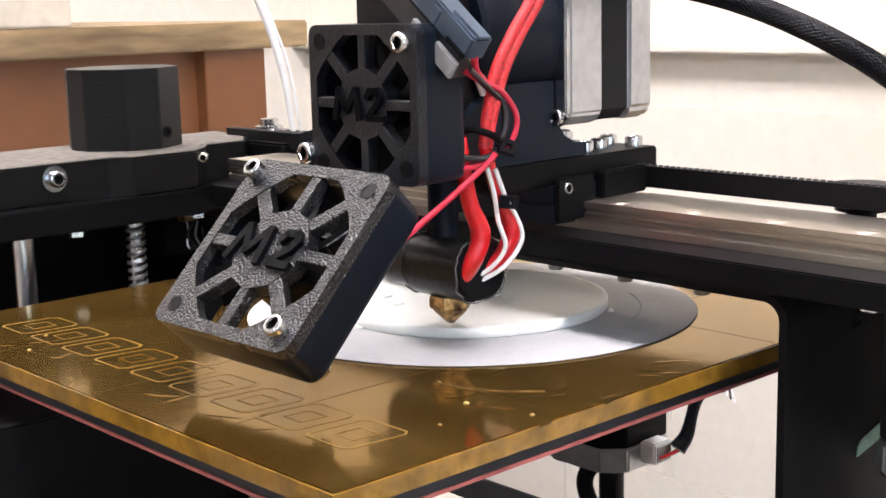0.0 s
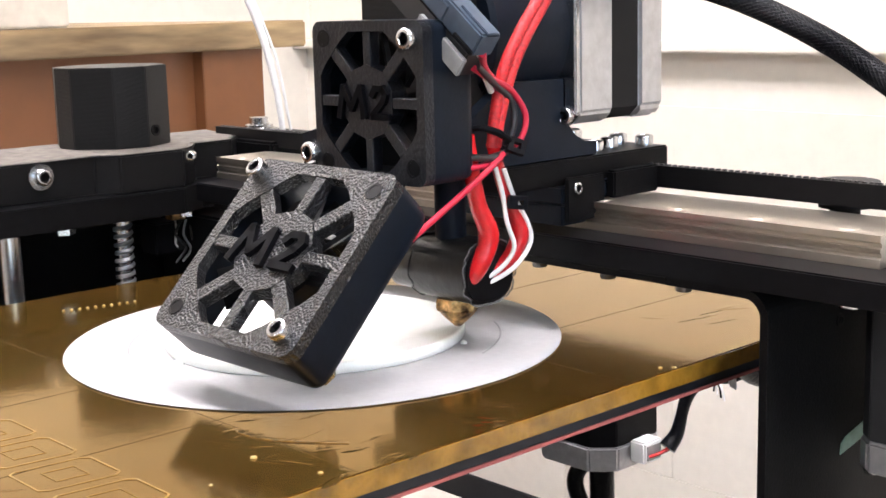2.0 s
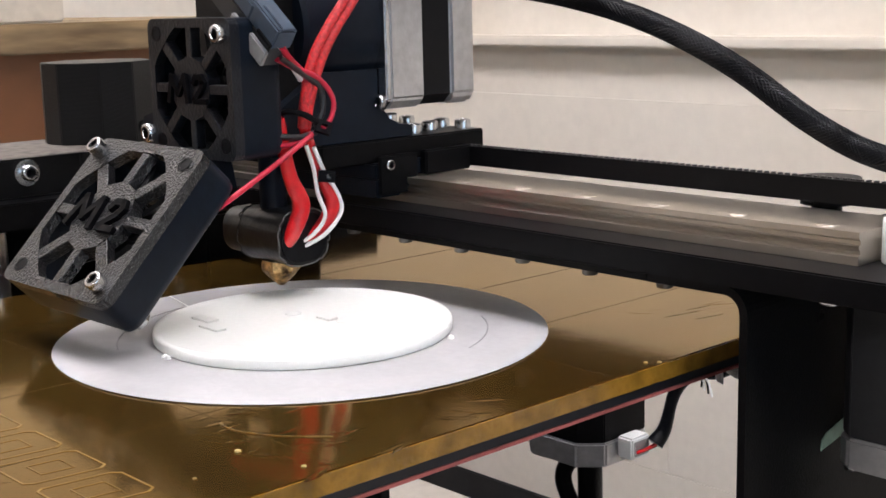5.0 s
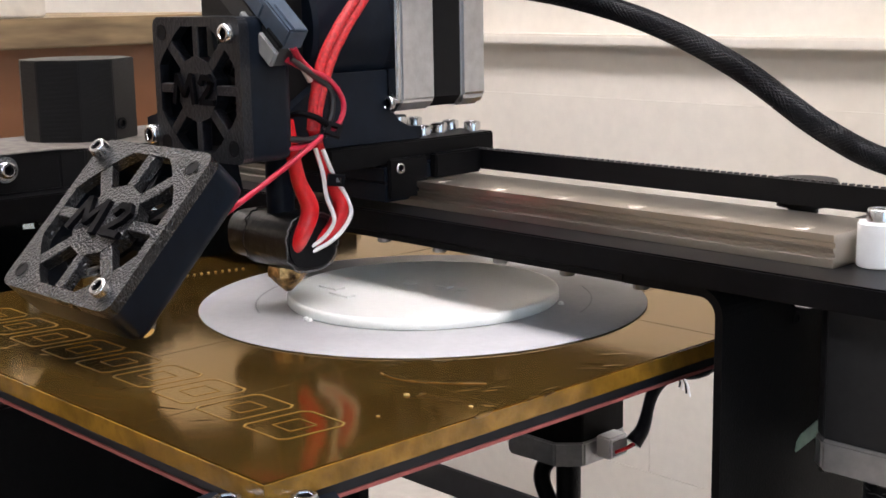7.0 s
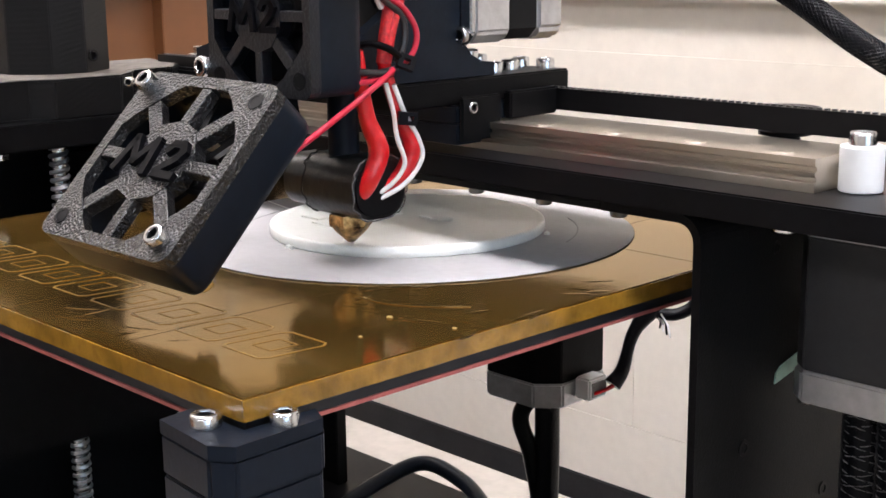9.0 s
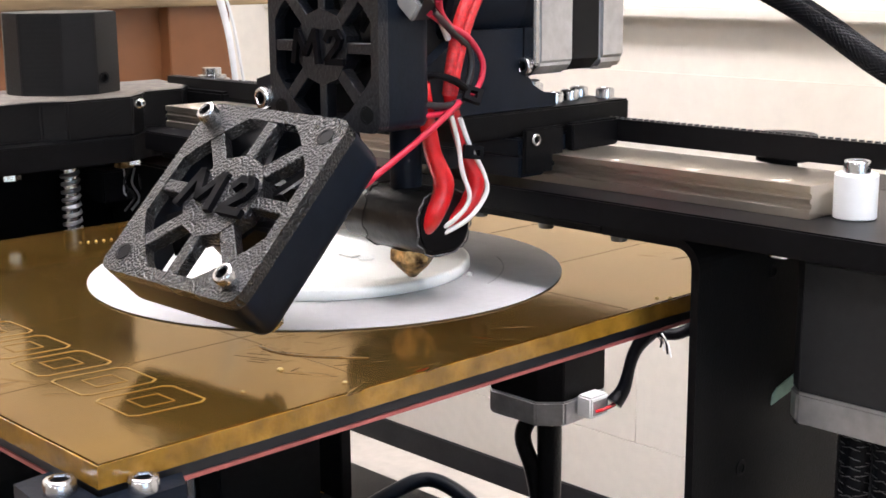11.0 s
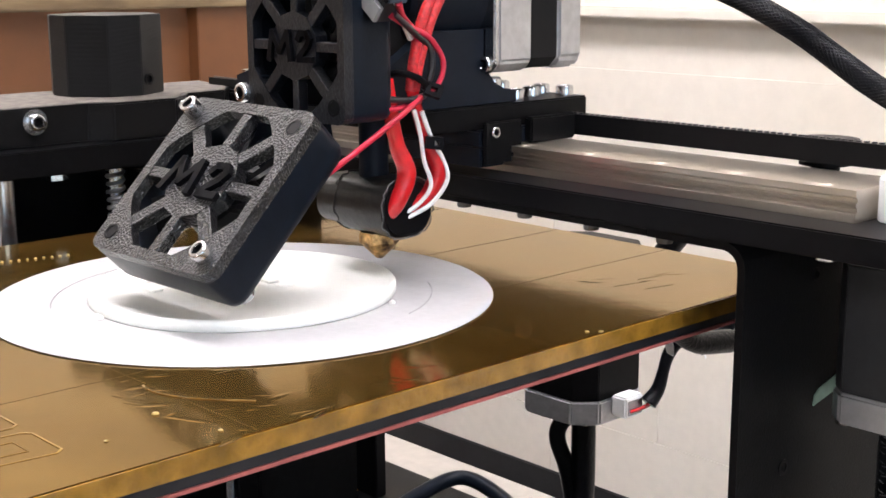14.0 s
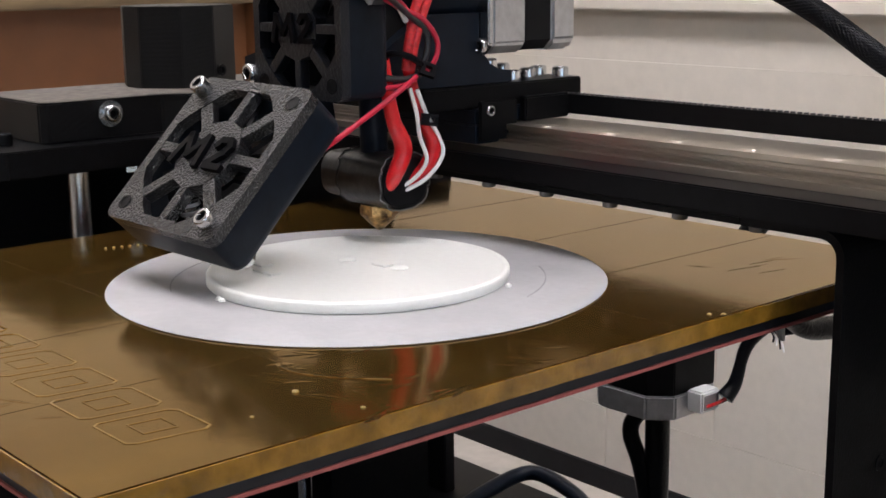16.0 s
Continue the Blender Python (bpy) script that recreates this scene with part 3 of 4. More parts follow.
for sx, sy, r in ((0.007, 0.034, 0.0062), (0.018, 0.030, 0.0055)):
    sl = smooth(part("sleeve", tube([(sx, sy, -0.0662), (sx, sy, -0.12), (sx + 0.001, sy - 0.002, -0.1898)], r, 16, 8), M_braid, wires, "black braided sleeve with pale flecks"))
    for turn, ph in ((1, 0.0), (1, 2.1), (1, 4.2), (-1, 1.0), (-1, 3.1)):
        pts = [(sx + (r + 0.0001) * math.cos(turn * k * 0.7 + ph), sy + (r + 0.0001) * math.sin(turn * k * 0.7 + ph), -0.067 - 0.0009 * k) for k in range(60)]
        smooth(part("tracer_thread", tube(pts, 0.00018, 4, 1), M_fray, sl))
cord = empty("power_cord", "glossy black cord looped over the printer base", "cord")
smooth(part("cord", tube([(-0.240, 0.02, -0.1865), (-0.241, 0.05, -0.184), (-0.2445, 0.085, -0.178), (-0.240, 0.108, -0.1745), (-0.215, 0.108, -0.1765), (-0.1935, 0.100, -0.180), (-0.165, 0.09, -0.1865)], 0.0034, 12, 10), M_shroudside, cord))
tagn = empty("caution_label", "small orange caution label on the base", "label")
part("sticker", box(-0.306, -0.290, 0.088, 0.101, -0.1899, -0.1894), M_orange, tagn)
part("bars", box(-0.304, -0.292, 0.0925, 0.0945, -0.1893, -0.1891), M_dark, tagn)

# dark carriage beams under the bed
ys = empty("bed_carrier", "black beams that carry the bed", "bed carrier")
part("beam", box(-0.250, -0.169, -0.190, 0.05, -0.0870, -0.0520, 0.001), M_anod, ys)
part("slide_rail", box(-0.224, -0.206, -0.205, 0.02, -0.0950, -0.0905, 0.0006), M_hole, ys, "dull steel slide rail")
part("cross_beam", box(-0.262, -0.170, -0.205, -0.19, -0.104, -0.0951, 0.001), M_black, ys)
for ky in (-0.17, -0.12, -0.07):
    screw(ys, (-0.215, ky, -0.0905), (0, 0, 1), 0.0028, 0.0012, "rail_bolt")
smooth(part("guide_rod", cyl((-0.262, 0.0, -0.1899), (-0.262, 0.0, -0.08), 0.0035, 20), M_steel, ys, "polished steel rod"))
part("beam_lip", box(-0.1690, -0.1660, -0.190, 0.05, -0.0890, -0.0515, 0.0008), M_black, ys)
part("stem", box(-0.250, -0.236, -0.005, 0.045, -0.1899, -0.0871, 0.001), M_black, ys)
rear = part("rear_block", box(-0.292, -0.250, -0.012, 0.0705, -0.0577, -0.0215, 0.001), M_black, printer)
switch = empty("limit_switch", "small black limit switch with white leads", "switch")
part("body", box(-0.283, -0.272, -0.026, -0.012, -0.036, -0.024, 0.0006), M_dark, switch)
part("lug", box(-0.276, -0.271, -0.019, -0.013, -0.0235, -0.0205, 0.0003), M_brass, switch)
smooth(part("lead", tube([(-0.2735, -0.0165, -0.0232), (-0.271, -0.0175, -0.027), (-0.2705, -0.0185, -0.032), (-0.2715, -0.0165, -0.0345)], 0.0004, 6, 6), M_wwire, switch))
part("terminal", box(-0.2719, -0.2705, -0.0175, -0.0145, -0.0352, -0.0322, 0.0002), M_steel, switch)
for k in range(4):
    lead_way = [(-0.2715, -0.0150 + 0.0022 * k, -0.0240), (-0.2700 + 0.0006 * k, -0.0185 + 0.003 * k, -0.0290), (-0.2705, -0.0140 + 0.002 * k, -0.0345 - 0.0008 * k), (-0.2725, -0.0175 + 0.0030 * k, -0.0400)]
    smooth(part("lead", tube(lead_way, 0.0005, 6, 6), (M_plug, M_greyl, M_plug, M_wwire)[k], switch))
part("bracket", box(-0.2965, -0.2831, -0.024, -0.014, -0.034, -0.026, 0.0004), M_black, switch)

# ---- bed ----
bed = empty("print_bed", "heated glass print bed under amber film", "print bed")
BX0, BX1, BY0, BY1, BZ = -0.2315, -0.0314, -0.1362, 0.1195, -0.0352
glass = part("glass_plate", box(BX0, BX1, BY0, BY1, BZ - 0.0044, BZ, 0.0004), M_amber, bed, "glass plate covered with amber film")
bm = box(BX0 - 0.0003, BX1 + 0.0003, BY0 - 0.0003, BY0 + 0.0001, BZ - 0.0045, BZ - 0.0002)
bm = box(BX1 - 0.0001, BX1 + 0.0003, BY0, BY1, BZ - 0.0045, BZ - 0.0002, bm=bm)
part("film_edge", bm, M_amberedge, glass, "creased amber film folded over the edge")
part("heater_pad", box(BX0 + 0.0012, BX1 - 0.0012, BY0 + 0.0012, BY1 - 0.0012, BZ - 0.0074, BZ - 0.0046), M_heater, bed)
part("red_layer", box(BX0 + 0.0008, BX1 - 0.0008, BY0 + 0.0008, BY1 - 0.0008, BZ - 0.0083, BZ - 0.0075), M_redline, bed)
post_o = [(-0.0485, -0.1366), (-0.0475, -0.1445), (-0.0290, -0.1462), (-0.0248, -0.1428), (-0.0256, -0.1220), (-0.0310, -0.1195), (-0.0310, -0.1366)]
full_o = [(-0.0485, -0.1200), (-0.0475, -0.1445), (-0.0290, -0.1462), (-0.0248, -0.1428), (-0.0256, -0.1220), (-0.0285, -0.1195)]
corner = part("corner_post", prism(full_o, -0.0520, -0.0437, bevel=0.0006), M_shroudside, bed, "black printed corner post")
part("post_lip", prism(post_o, -0.0438, -0.0410), M_shroudside, corner)
part("post_step", prism([(x * 0.97 - 0.0012, y * 0.985 - 0.0021) for x, y in full_o], -0.0600, -0.0521, bevel=0.0004), M_shroudside, corner)
part("post_foot", prism([(x * 0.99 - 0.0004, y * 0.99 - 0.0013) for x, y in full_o], -0.082, -0.0601, bevel=0.0004), M_shroudside, corner)
screw(corner, (-0.0380, -0.1403, -0.0409), (0, 0, 1), 0.0031, 0.0026)
screw(corner, (-0.0284, -0.1290, -0.0409), (0, 0, 1), 0.0029, 0.0026)


bundle = part("wrapped_cable", tube([(-0.050, 0.064, -0.0470), (-0.054, 0.088, -0.0505), (-0.056, 0.103, -0.0570), (-0.056, 0.120, -0.0600)], 0.0030, 12, 6, radii=[0.0030, 0.0026, 0.0030, 0.0036, 0.0036]), M_braid, bed, "tape-wrapped wire bundle under the bed")
smooth(bundle)
for k in range(3):
    smooth(part("bare_wire", tube([(-0.056 + 0.001 * k, 0.088, -0.0525), (-0.0575, 0.0915 + 0.001 * k, -0.0580 - 0.0006 * k), (-0.0600, 0.0965, -0.0575)], 0.0005, 6, 6), M_wwire, bundle))


def strip(x0, y0, x1, y1, w, h=0.00012, z=BZ, bm=None):
    d = Vector((x1 - x0, y1 - y0, 0))
    m = Matrix.Translation((x0, y0, z + 0.00002)) @ Matrix.Rotation(math.atan2(d.y, d.x), 4, "Z")
    return box(0, d.length, -w / 2, w / 2, 0, h, m=m, bm=bm)


# film seams, scuffs, crumbs and the outlines of an old print
for sy in (-0.071, 0.013):
    part("film_seam", strip(BX0 + 0.001, sy, BX1 - 0.001, sy + 0.0012, 0.00025, 0.00004), M_seam, glass)
for sx in (-0.183, -0.127, -0.0815):
    part("film_seam", strip(sx, BY0 + 0.001, sx + 0.001, BY1 - 0.001, 0.00025, 0.00004), M_seam, glass)
rnd = random.Random(7)
for sx, sy, a, n in ((-0.062, -0.074, 25, 6), (-0.110, -0.1290, 20, 5), (-0.060, 0.076, 75, 3), (-0.17, -0.125, 10, 4)):
    for k in range(n):
        x, y = sx + rnd.uniform(-0.010, 0.010), sy + rnd.uniform(-0.007, 0.007)
        q = radians(a + rnd.uniform(-6, 6))
        ln = rnd.uniform(0.004, 0.014)
        part("scuff", strip(x, y, x + ln * math.cos(q), y + ln * math.sin(q), rnd.uniform(0.00012, 0.00025), 0.00005), M_seam, glass)
bm = None
for k in range(9):
    x, y = -0.047 - k * 0.0028, -0.0600 - 0.012 * math.sin(k / 8 * 1.7)
    x2, y2 = -0.047 - (k + 1) * 0.0028, -0.0600 - 0.012 * math.sin((k + 1) / 8 * 1.7)
    bm = strip(x, y, x2, y2, 0.0005, 0.0002, bm=bm)
part("stray_thread", bm, M_scratch, glass)
for x, y, r in ((-0.054, -0.0792, 0.0008), (-0.0321, 0.0309, 0.0007), (-0.0345, 0.0285, 0.0006), (-0.047, -0.094, 0.0005), (-0.037, -0.0752, 0.0006), (-0.19, -0.115, 0.0006), (-0.178, -0.126, 0.0006)):
    part("crumb", lathe([(0, 0), (r, 0.0001), (r * 0.8, r * 0.5), (0, r * 0.7)], (x, y, BZ), seg=7), M_chip, glass)
for k in range(10):
    part("bead", lathe([(0, 0), (0.0005, 0.0001), (0.0003, 0.0005), (0, 0.0006)], (-0.2085 + 0.0006 * k, -0.0415 + 0.0024 * k, BZ), seg=6), M_chip, glass)


def outline(x0, y0, w, h, slant, loop):
    """One thin closed line on the film, left by an old print."""
    p = lambda u, v: (x0 + w * u + slant * v, y0 + h * v)
    k = 0.00036 / w
    mid = [(0.5 + (u - 0.5) * (1 - 2 * k), 0.5 + (v - 0.5) * (1 - 2 * k)) for u, v in loop]
    return ring_prism([p(*q) for q in loop], [p(*q) for q in mid], BZ, BZ + 0.00012)


BLOCK = [(0, 0.08), (0.08, 0), (0.92, 0), (1, 0.1), (1, 0.9), (0.9, 1), (0.1, 1), (0, 0.9)]
HOLE = [(0.28, 0.3), (0.72, 0.3), (0.72, 0.7), (0.28, 0.7)]
for k in range(9):
    for loop in (BLOCK, HOLE):
        part("old_outline", outline(-0.2115 + k * 0.0184, -0.1188, 0.0150, 0.0170, 0.0020, loop), M_glueline, glass)


def crease(x0, y0, x1, y1, w, h):
    """A low ridge where the film has lifted off the glass."""
    d = Vector((x1 - x0, y1 - y0, 0))
    n = Vector((-d.y, d.x, 0)).normalized() * w / 2
    b = bmesh.new()
    ends = []
    for f, g in ((0, 0.05), (0.35, 1), (0.7, 0.8), (1, 0.05)):
        p = Vector((x0, y0, BZ - 0.00001)) + d * f
        ends.append((b.verts.new(p - n * (0.2 + g)), b.verts.new(p + Vector((0, 0, h * g))), b.verts.new(p + n * (0.2 + g))))
    for a, c in zip(ends, ends[1:]):
        b.faces.new((a[0], c[0], c[1], a[1]))
        b.faces.new((a[1], c[1], c[2], a[2]))
    return b


# lifted, wrinkled film near the front edge and a few creases elsewhere
rw = random.Random(11)
for cx, cy, n, sx, sy in ((-0.056, -0.070, 30, 0.026, 0.012), (-0.175, -0.124, 8, 0.03, 0.006), (-0.205, -0.122, 8, 0.02, 0.008), (-0.10, -0.128, 6, 0.03, 0.004), (-0.062, 0.078, 5, 0.012, 0.020), (-0.045, -0.02, 4, 0.010, 0.02)):
    for k in range(n):
        x, y = cx + rw.uniform(-sx, sx), cy + rw.uniform(-sy, sy)
        q = radians(rw.gauss(62, 26))
        ln = rw.uniform(0.004, 0.013)
        x1 = min(max(x + ln * math.cos(q), BX0 + 0.002), BX1 - 0.002)
        smooth(part("crease", crease(x, y, x1, y + ln * math.sin(q), rw.uniform(0.0009, 0.0026), rw.uniform(0.00005, 0.00018)), M_amber, glass), 60)

# ---- printed disc ----
DX, DY = -0.1236, -0.0096
disc = empty("printed_disc", "white printed disc with a wide raft on the bed", "printed part")
raft = smooth(part("raft", lathe([(0, 0), (0.0670, 0), (0.0674, 0.0003), (0.0670, 0.0006), (0, 0.0006)], (DX, DY, BZ), seg=96), M_raft, disc, "thin white raft"))
puck = smooth(part("body", lathe([(0, 0.0007), (0.0407, 0.0007), (0.0411, 0.0011), (0.0411, 0.0032), (0.0408, 0.0037), (0.0402, 0.0038), (0.0394, 0.0036), (0.0388, 0.0033), (0, 0.0033)], (DX, DY, BZ), seg=96), M_white, disc, "white disc half printed, with a raised rim"), 50)
# Raft grooves stay uncut: thin grey strips paint the shade in them.
for a0, a1, r in ((188, 246, 0.0505), (20, 60, 0.0508)):
    bm = None
    for k in range(12):
        a, c = radians(a0 + (a1 - a0) * k / 12), radians(a0 + (a1 - a0) * (k + 1) / 12)
        bm = strip(DX + r * math.cos(a), DY + r * math.sin(a), DX + r * math.cos(c), DY + r * math.sin(c), 0.0004, 0.0001, BZ + 0.0006, bm)
    part("groove", bm, M_greyl, raft)
part("seam", strip(DX - 0.0666, DY - 0.002, DX - 0.041, DY - 0.008, 0.0004, 0.00015, BZ + 0.0006), M_white, raft)
T_Z = BZ + 0.0033
for x, y, w, d in ((-0.026, -0.020, 0.0085, 0.004), (-0.016, -0.024, 0.009, 0.0035), (0.000, 0.004, 0.006, 0.0035)):
    part("patch", box(DX + x, DX + x + w, DY + y, DY + y + d, T_Z + 0.00002, T_Z + 0.0006, 0.0002), M_white, puck)
for x, y in ((-0.009, 0.003), (0.009, 0.007)):
    smooth(part("knurl", lathe([(0, 0.0009), (0.0016, 0.0008), (0.0024, 0.0002), (0.0024, 0.00002), (0, 0.00002)], (DX + x, DY + y, T_Z), seg=24), M_white, puck))
for k, (x, y) in enumerate(((-0.0035, -0.0422), (-0.0015, -0.0424), (0.0375, 0.0205))):
    part("blob", lathe([(0, 0), (0.0009, 0.0002), (0.0007, 0.0009), (0, 0.0013)], (DX + x, DY + y, BZ + 0.0006), seg=8), M_white, puck)

# ---- carriage ----
car = empty("extruder_carriage", "black extruder carriage with two fan shrouds and red wires", "extruder")


def shroud(m, s, hole, thick, screws, name, label, face):
    """Fan shroud: a square shell, an octagonal opening, eight spokes and a hub with a raised mark; a fan behind."""
    h, w, rr = s / 2, 0.0016, s * 0.07
    out = []
    for qx, qy, a0 in ((1, 1, 0), (-1, 1, 90), (-1, -1, 180), (1, -1, 270)):
        for k in range(5):
            a = radians(a0 + 22.5 * k)
            out.append((qx * (h - rr) + rr * math.cos(a), qy * (h - rr) + rr * math.sin(a)))
    dense = []
    for (x0, y0), (x1, y1) in zip(out, out[1:] + out[:1]):
        n = 7 if math.hypot(x1 - x0, y1 - y0) > h else 1
        dense += [(x0 + (x1 - x0) * k / n, y0 + (y1 - y0) * k / n) for k in range(n)]
    inner = []
    for x, y in dense:
        a = math.atan2(y, x)
        g = s * 0.435 / math.cos((a + math.pi / 8) % (math.pi / 4) - math.pi / 8)
        inner.append((g * math.cos(a), g * math.sin(a)))
    b = bmesh.new()
    rings = []
    for sc, z in ((1, -0.0032), (1, -thick + 0.0025), (0.985, -thick + 0.0008), (0.95, -thick), (1 - w / h, -thick), (1 - w / h, -0.0032)):
        rings.append([b.verts.new((x * sc, y * sc, z)) for x, y in dense])
    for r0, r1 in zip(rings, rings[1:] + rings[:1]):
        for k in range(len(dense)):
            q = (k + 1) % len(dense)
            b.faces.new((r0[k], r0[q], r1[q], r1[k]))
    bmesh.ops.transform(b, matrix=m, verts=b.verts)
    shell = smooth(part(name, b, M_shroudside, car, label))
    part("face_frame", ring_prism(dense, inner, -0.0032, 0, m=m), face, shell)
    for k in range(8):
        a = 45 * k
        wd = s * 0.078 if k % 2 else s * 0.066
        part("spoke", box(s * 0.16, s * 0.435, -wd / 2, wd / 2, -0.0034, -0.00015, 0.0002, m @ Matrix.Rotation(radians(a), 4, "Z"), seg=1), face, shell)
    hub = part("hub", prism(ngon(10, s * 0.235, 0, 0, 0.5), -0.0040, 0.00005, m), face, shell)
    u = s * 0.0132
    bars = [(-18, -7, -15, 7), (-15, 7, -9.5, -3), (-9.5, -3, -3, 7), (-3, 7, -1, -7), (5.2, 3.6, 7.2, 6.6), (7.2, 6.6, 12, 6.8), (12, 6.8, 14, 4), (14, 4, 12.4, 0.6), (12.4, 0.6, 5.5, -5.8), (5.5, -6.4, 15.5, -6.4)]
    for x0, y0, x1, y1 in bars:
        d = Vector(((x1 - x0), (y1 - y0), 0)) * u
        mm = m @ Matrix.Translation((x0 * u, y0 * u, 0)) @ Matrix.Rotation(math.atan2(d.y, d.x), 4, "Z")
        part("mark_bar", box(-1.0 * u, d.length + 1.0 * u, -1.55 * u, 1.55 * u, 0.00006, s * 0.03, m=mm), M_mark, shell)
    for sx in (-1, 1):
        for sy in (-1, 1):
            p = m @ Vector((sx * hole / 2, sy * hole / 2, 0))
            n = (m.to_3x3() @ Vector((0, 0, 1)))
            if (sx, sy) in screws:
                screw(shell, p + n * 0.0001, n, 0.0026, screws[(sx, sy)], "screw")
            else:
                # No hole is cut: a near-black disc paints its shade.
                part("screw_hole", lathe([(0.0022, 0.0), (0.0022, 0.0002), (0.0016, 0.0002), (0.0016, 0.00005), (0, 0.00005)], p, n, 18), M_dark, shell)
    fan = smooth(part("fan", cyl((0, 0, -thick + 0.001), (0, 0, -0.0055), s * 0.2, 28, 0.0006, None), M_dark, shell))
    fan.data.transform(m)
    for k in range(7 if face is M_shroudfine else 5):
        b = box(s * 0.19, s * 0.42, -0.0006, 0.0006, -0.005, 0.005, 0.0, Matrix.Rotation(radians(51.4 * k), 4, "Z") @ Matrix.Translation((0, 0, -thick * 0.55)) @ Matrix.Rotation(radians(50), 4, "X"))
        bmesh.ops.transform(b, matrix=m, verts=b.verts)
        part("blade", b, M_dark, shell)
    return shell


UM = basis((-0.1430, -0.0738, 0.0315), (0.9985, 0.05, 0), (0, 0, 1))
LM = basis((-0.1412, -0.1050, -0.0002), (0.9966, 0.06, -0.02), (-0.046, 0.70, 0.71))
shroud(UM, 0.0390, 0.0305, 0.017, {(1, 1): 0.0022}, "fan_shroud", "black printed fan shroud, upright", M_shroudfine)
low = shroud(LM, 0.0496, 0.0392, 0.0145, {(-1, 1): 0.0042, (1, -1): 0.0032}, "fan_shroud", "black textured fan shroud, tilted towards the nozzle", M_shroud)
nut_at, nut_n = LM @ Vector((0.0196, -0.0196, -0.0146)), LM.to_3x3() @ Vector((0, 0, -1))
part("nut", lathe([(0, 0), (0.0030, 0), (0.0030, 0.0018), (0.0015, 0.0018), (0.0015, 0.0030), (0, 0.0030)], nut_at, nut_n, 6), M_steel, low, "small steel nut")
part("shroud_arm", sheet_x([(-0.0805, 0.0075), (-0.058, 0.013), (-0.056, 0.001), (-0.078, -0.003), (-0.0865, 0.0035)], -0.160, -0.149), M_shroudside, car)
# lug with bolt beside the upright shroud
part("lug", sheet_y([(-0.170, 0.0225), (-0.1625, 0.0245), (-0.158, 0.023), (-0.156, 0.012), (-0.170, 0.012)], -0.0735, -0.062), M_shroudside, car)
screw(car, (-0.1645, -0.0737, 0.0181), (0, -1, 0), 0.0028, 0.0030, "bolt")
# extruder body
body = part("extruder_body", box(-0.166, -0.1385, -0.0568, -0.012, 0.0128, 0.072, 0.0015), M_blackplas, car, "black printed extruder body")
smooth(part("gear_housing", cyl((-0.1535, -0.0405, 0.0470), (-0.1535, -0.0100, 0.0470), 0.0213, 48, 0.0012), M_shroudside, car, "round black gear housing"))
part("foot", sheet_x([(-0.056, 0.0125), (0.0010, 0.0125), (0.0010, 0.0160), (-0.0040, 0.0165), (-0.0080, 0.0185), (-0.0105, 0.0215), (-0.0125, 0.0255), (-0.0125, 0.034), (-0.034, 0.034), (-0.056, 0.020)], -0.166, -0.1345), M_shroudside, car)
screw(car, (-0.1395, -0.0040, 0.0166), (0, 0, 1), 0.0026, 0.003)
part("carriage_plate", box(-0.192, -0.1334, -0.036, 0.0318, 0.0053, 0.0122, 0.0005), M_black, car, "black carriage plate")
for sx, sy in ((-0.1474, 0.0258), (-0.1387, 0.0272), (-0.143, 0.0165), (-0.1405, 0.0070), (-0.165, 0.0258)):
    screw(car, (sx, sy, 0.0123), (0, 0, 1), 0.0027, 0.003)
blk = part("rail_block", box(-0.182, -0.1317, -0.0165, 0.0125, 0.0004, 0.0052, 0.0005), M_shroudside, car, "black bearing block on the rail")
part("block_cheek", box(-0.182, -0.1317, -0.0165, -0.0066, -0.0055, 0.0003, 0.0004), M_shroudside, blk)
part("block_end", box(-0.1316, -0.1302, -0.0160, -0.0005, -0.0045, 0.0076, 0.0004), M_black, blk)
screw(blk, (-0.1301, -0.0122, 0.0046), (1, 0, 0), 0.0017, 0.0008)
part("belt_clamp", box(-0.1316, -0.1285, 0.0015, 0.0210, 0.0004, 0.0080, 0.0005), M_black, car, "black belt clamp")
# motor on the carriage: two caps and a dark band between them
mo = part("motor_cap", sheet_y([(-0.1733, 0.0244), (-0.1703, 0.0214), (-0.1338, 0.0214), (-0.1308, 0.0244), (-0.1308, 0.0607), (-0.1338, 0.0637), (-0.1703, 0.0637), (-0.1733, 0.0607)], -0.0100, 0.0040, bevel=0.0008), M_alu, car, "cast aluminium motor cap")
part("motor_cap", sheet_y([(-0.1733, 0.0244), (-0.1703, 0.0214), (-0.1338, 0.0214), (-0.1308, 0.0244), (-0.1308, 0.0607), (-0.1338, 0.0637), (-0.1703, 0.0637), (-0.1733, 0.0607)], 0.0152, 0.0262, bevel=0.0012), M_alu, car, "cast aluminium motor cap")
part("motor_core", sheet_y([(-0.1727, 0.0250), (-0.1697, 0.0220), (-0.1344, 0.0220), (-0.1314, 0.0250), (-0.1314, 0.0601), (-0.1344, 0.0631), (-0.1697, 0.0631), (-0.1727, 0.0601)], 0.0041, 0.0151), M_dark, car, "black motor stack")
part("motor_flange", sheet_y([(-0.1733, 0.0240), (-0.1703, 0.0210), (-0.1338, 0.0210), (-0.1304, 0.0244), (-0.1304, 0.0607), (-0.1338, 0.0641), (-0.1703, 0.0641), (-0.1733, 0.0607)], -0.0122, -0.0101, bevel=0.0005), M_steel, car, "bright steel flange")
screw(car, (-0.1335, -0.0123, 0.0240), (0, -1, 0), 0.0024, 0.0015)
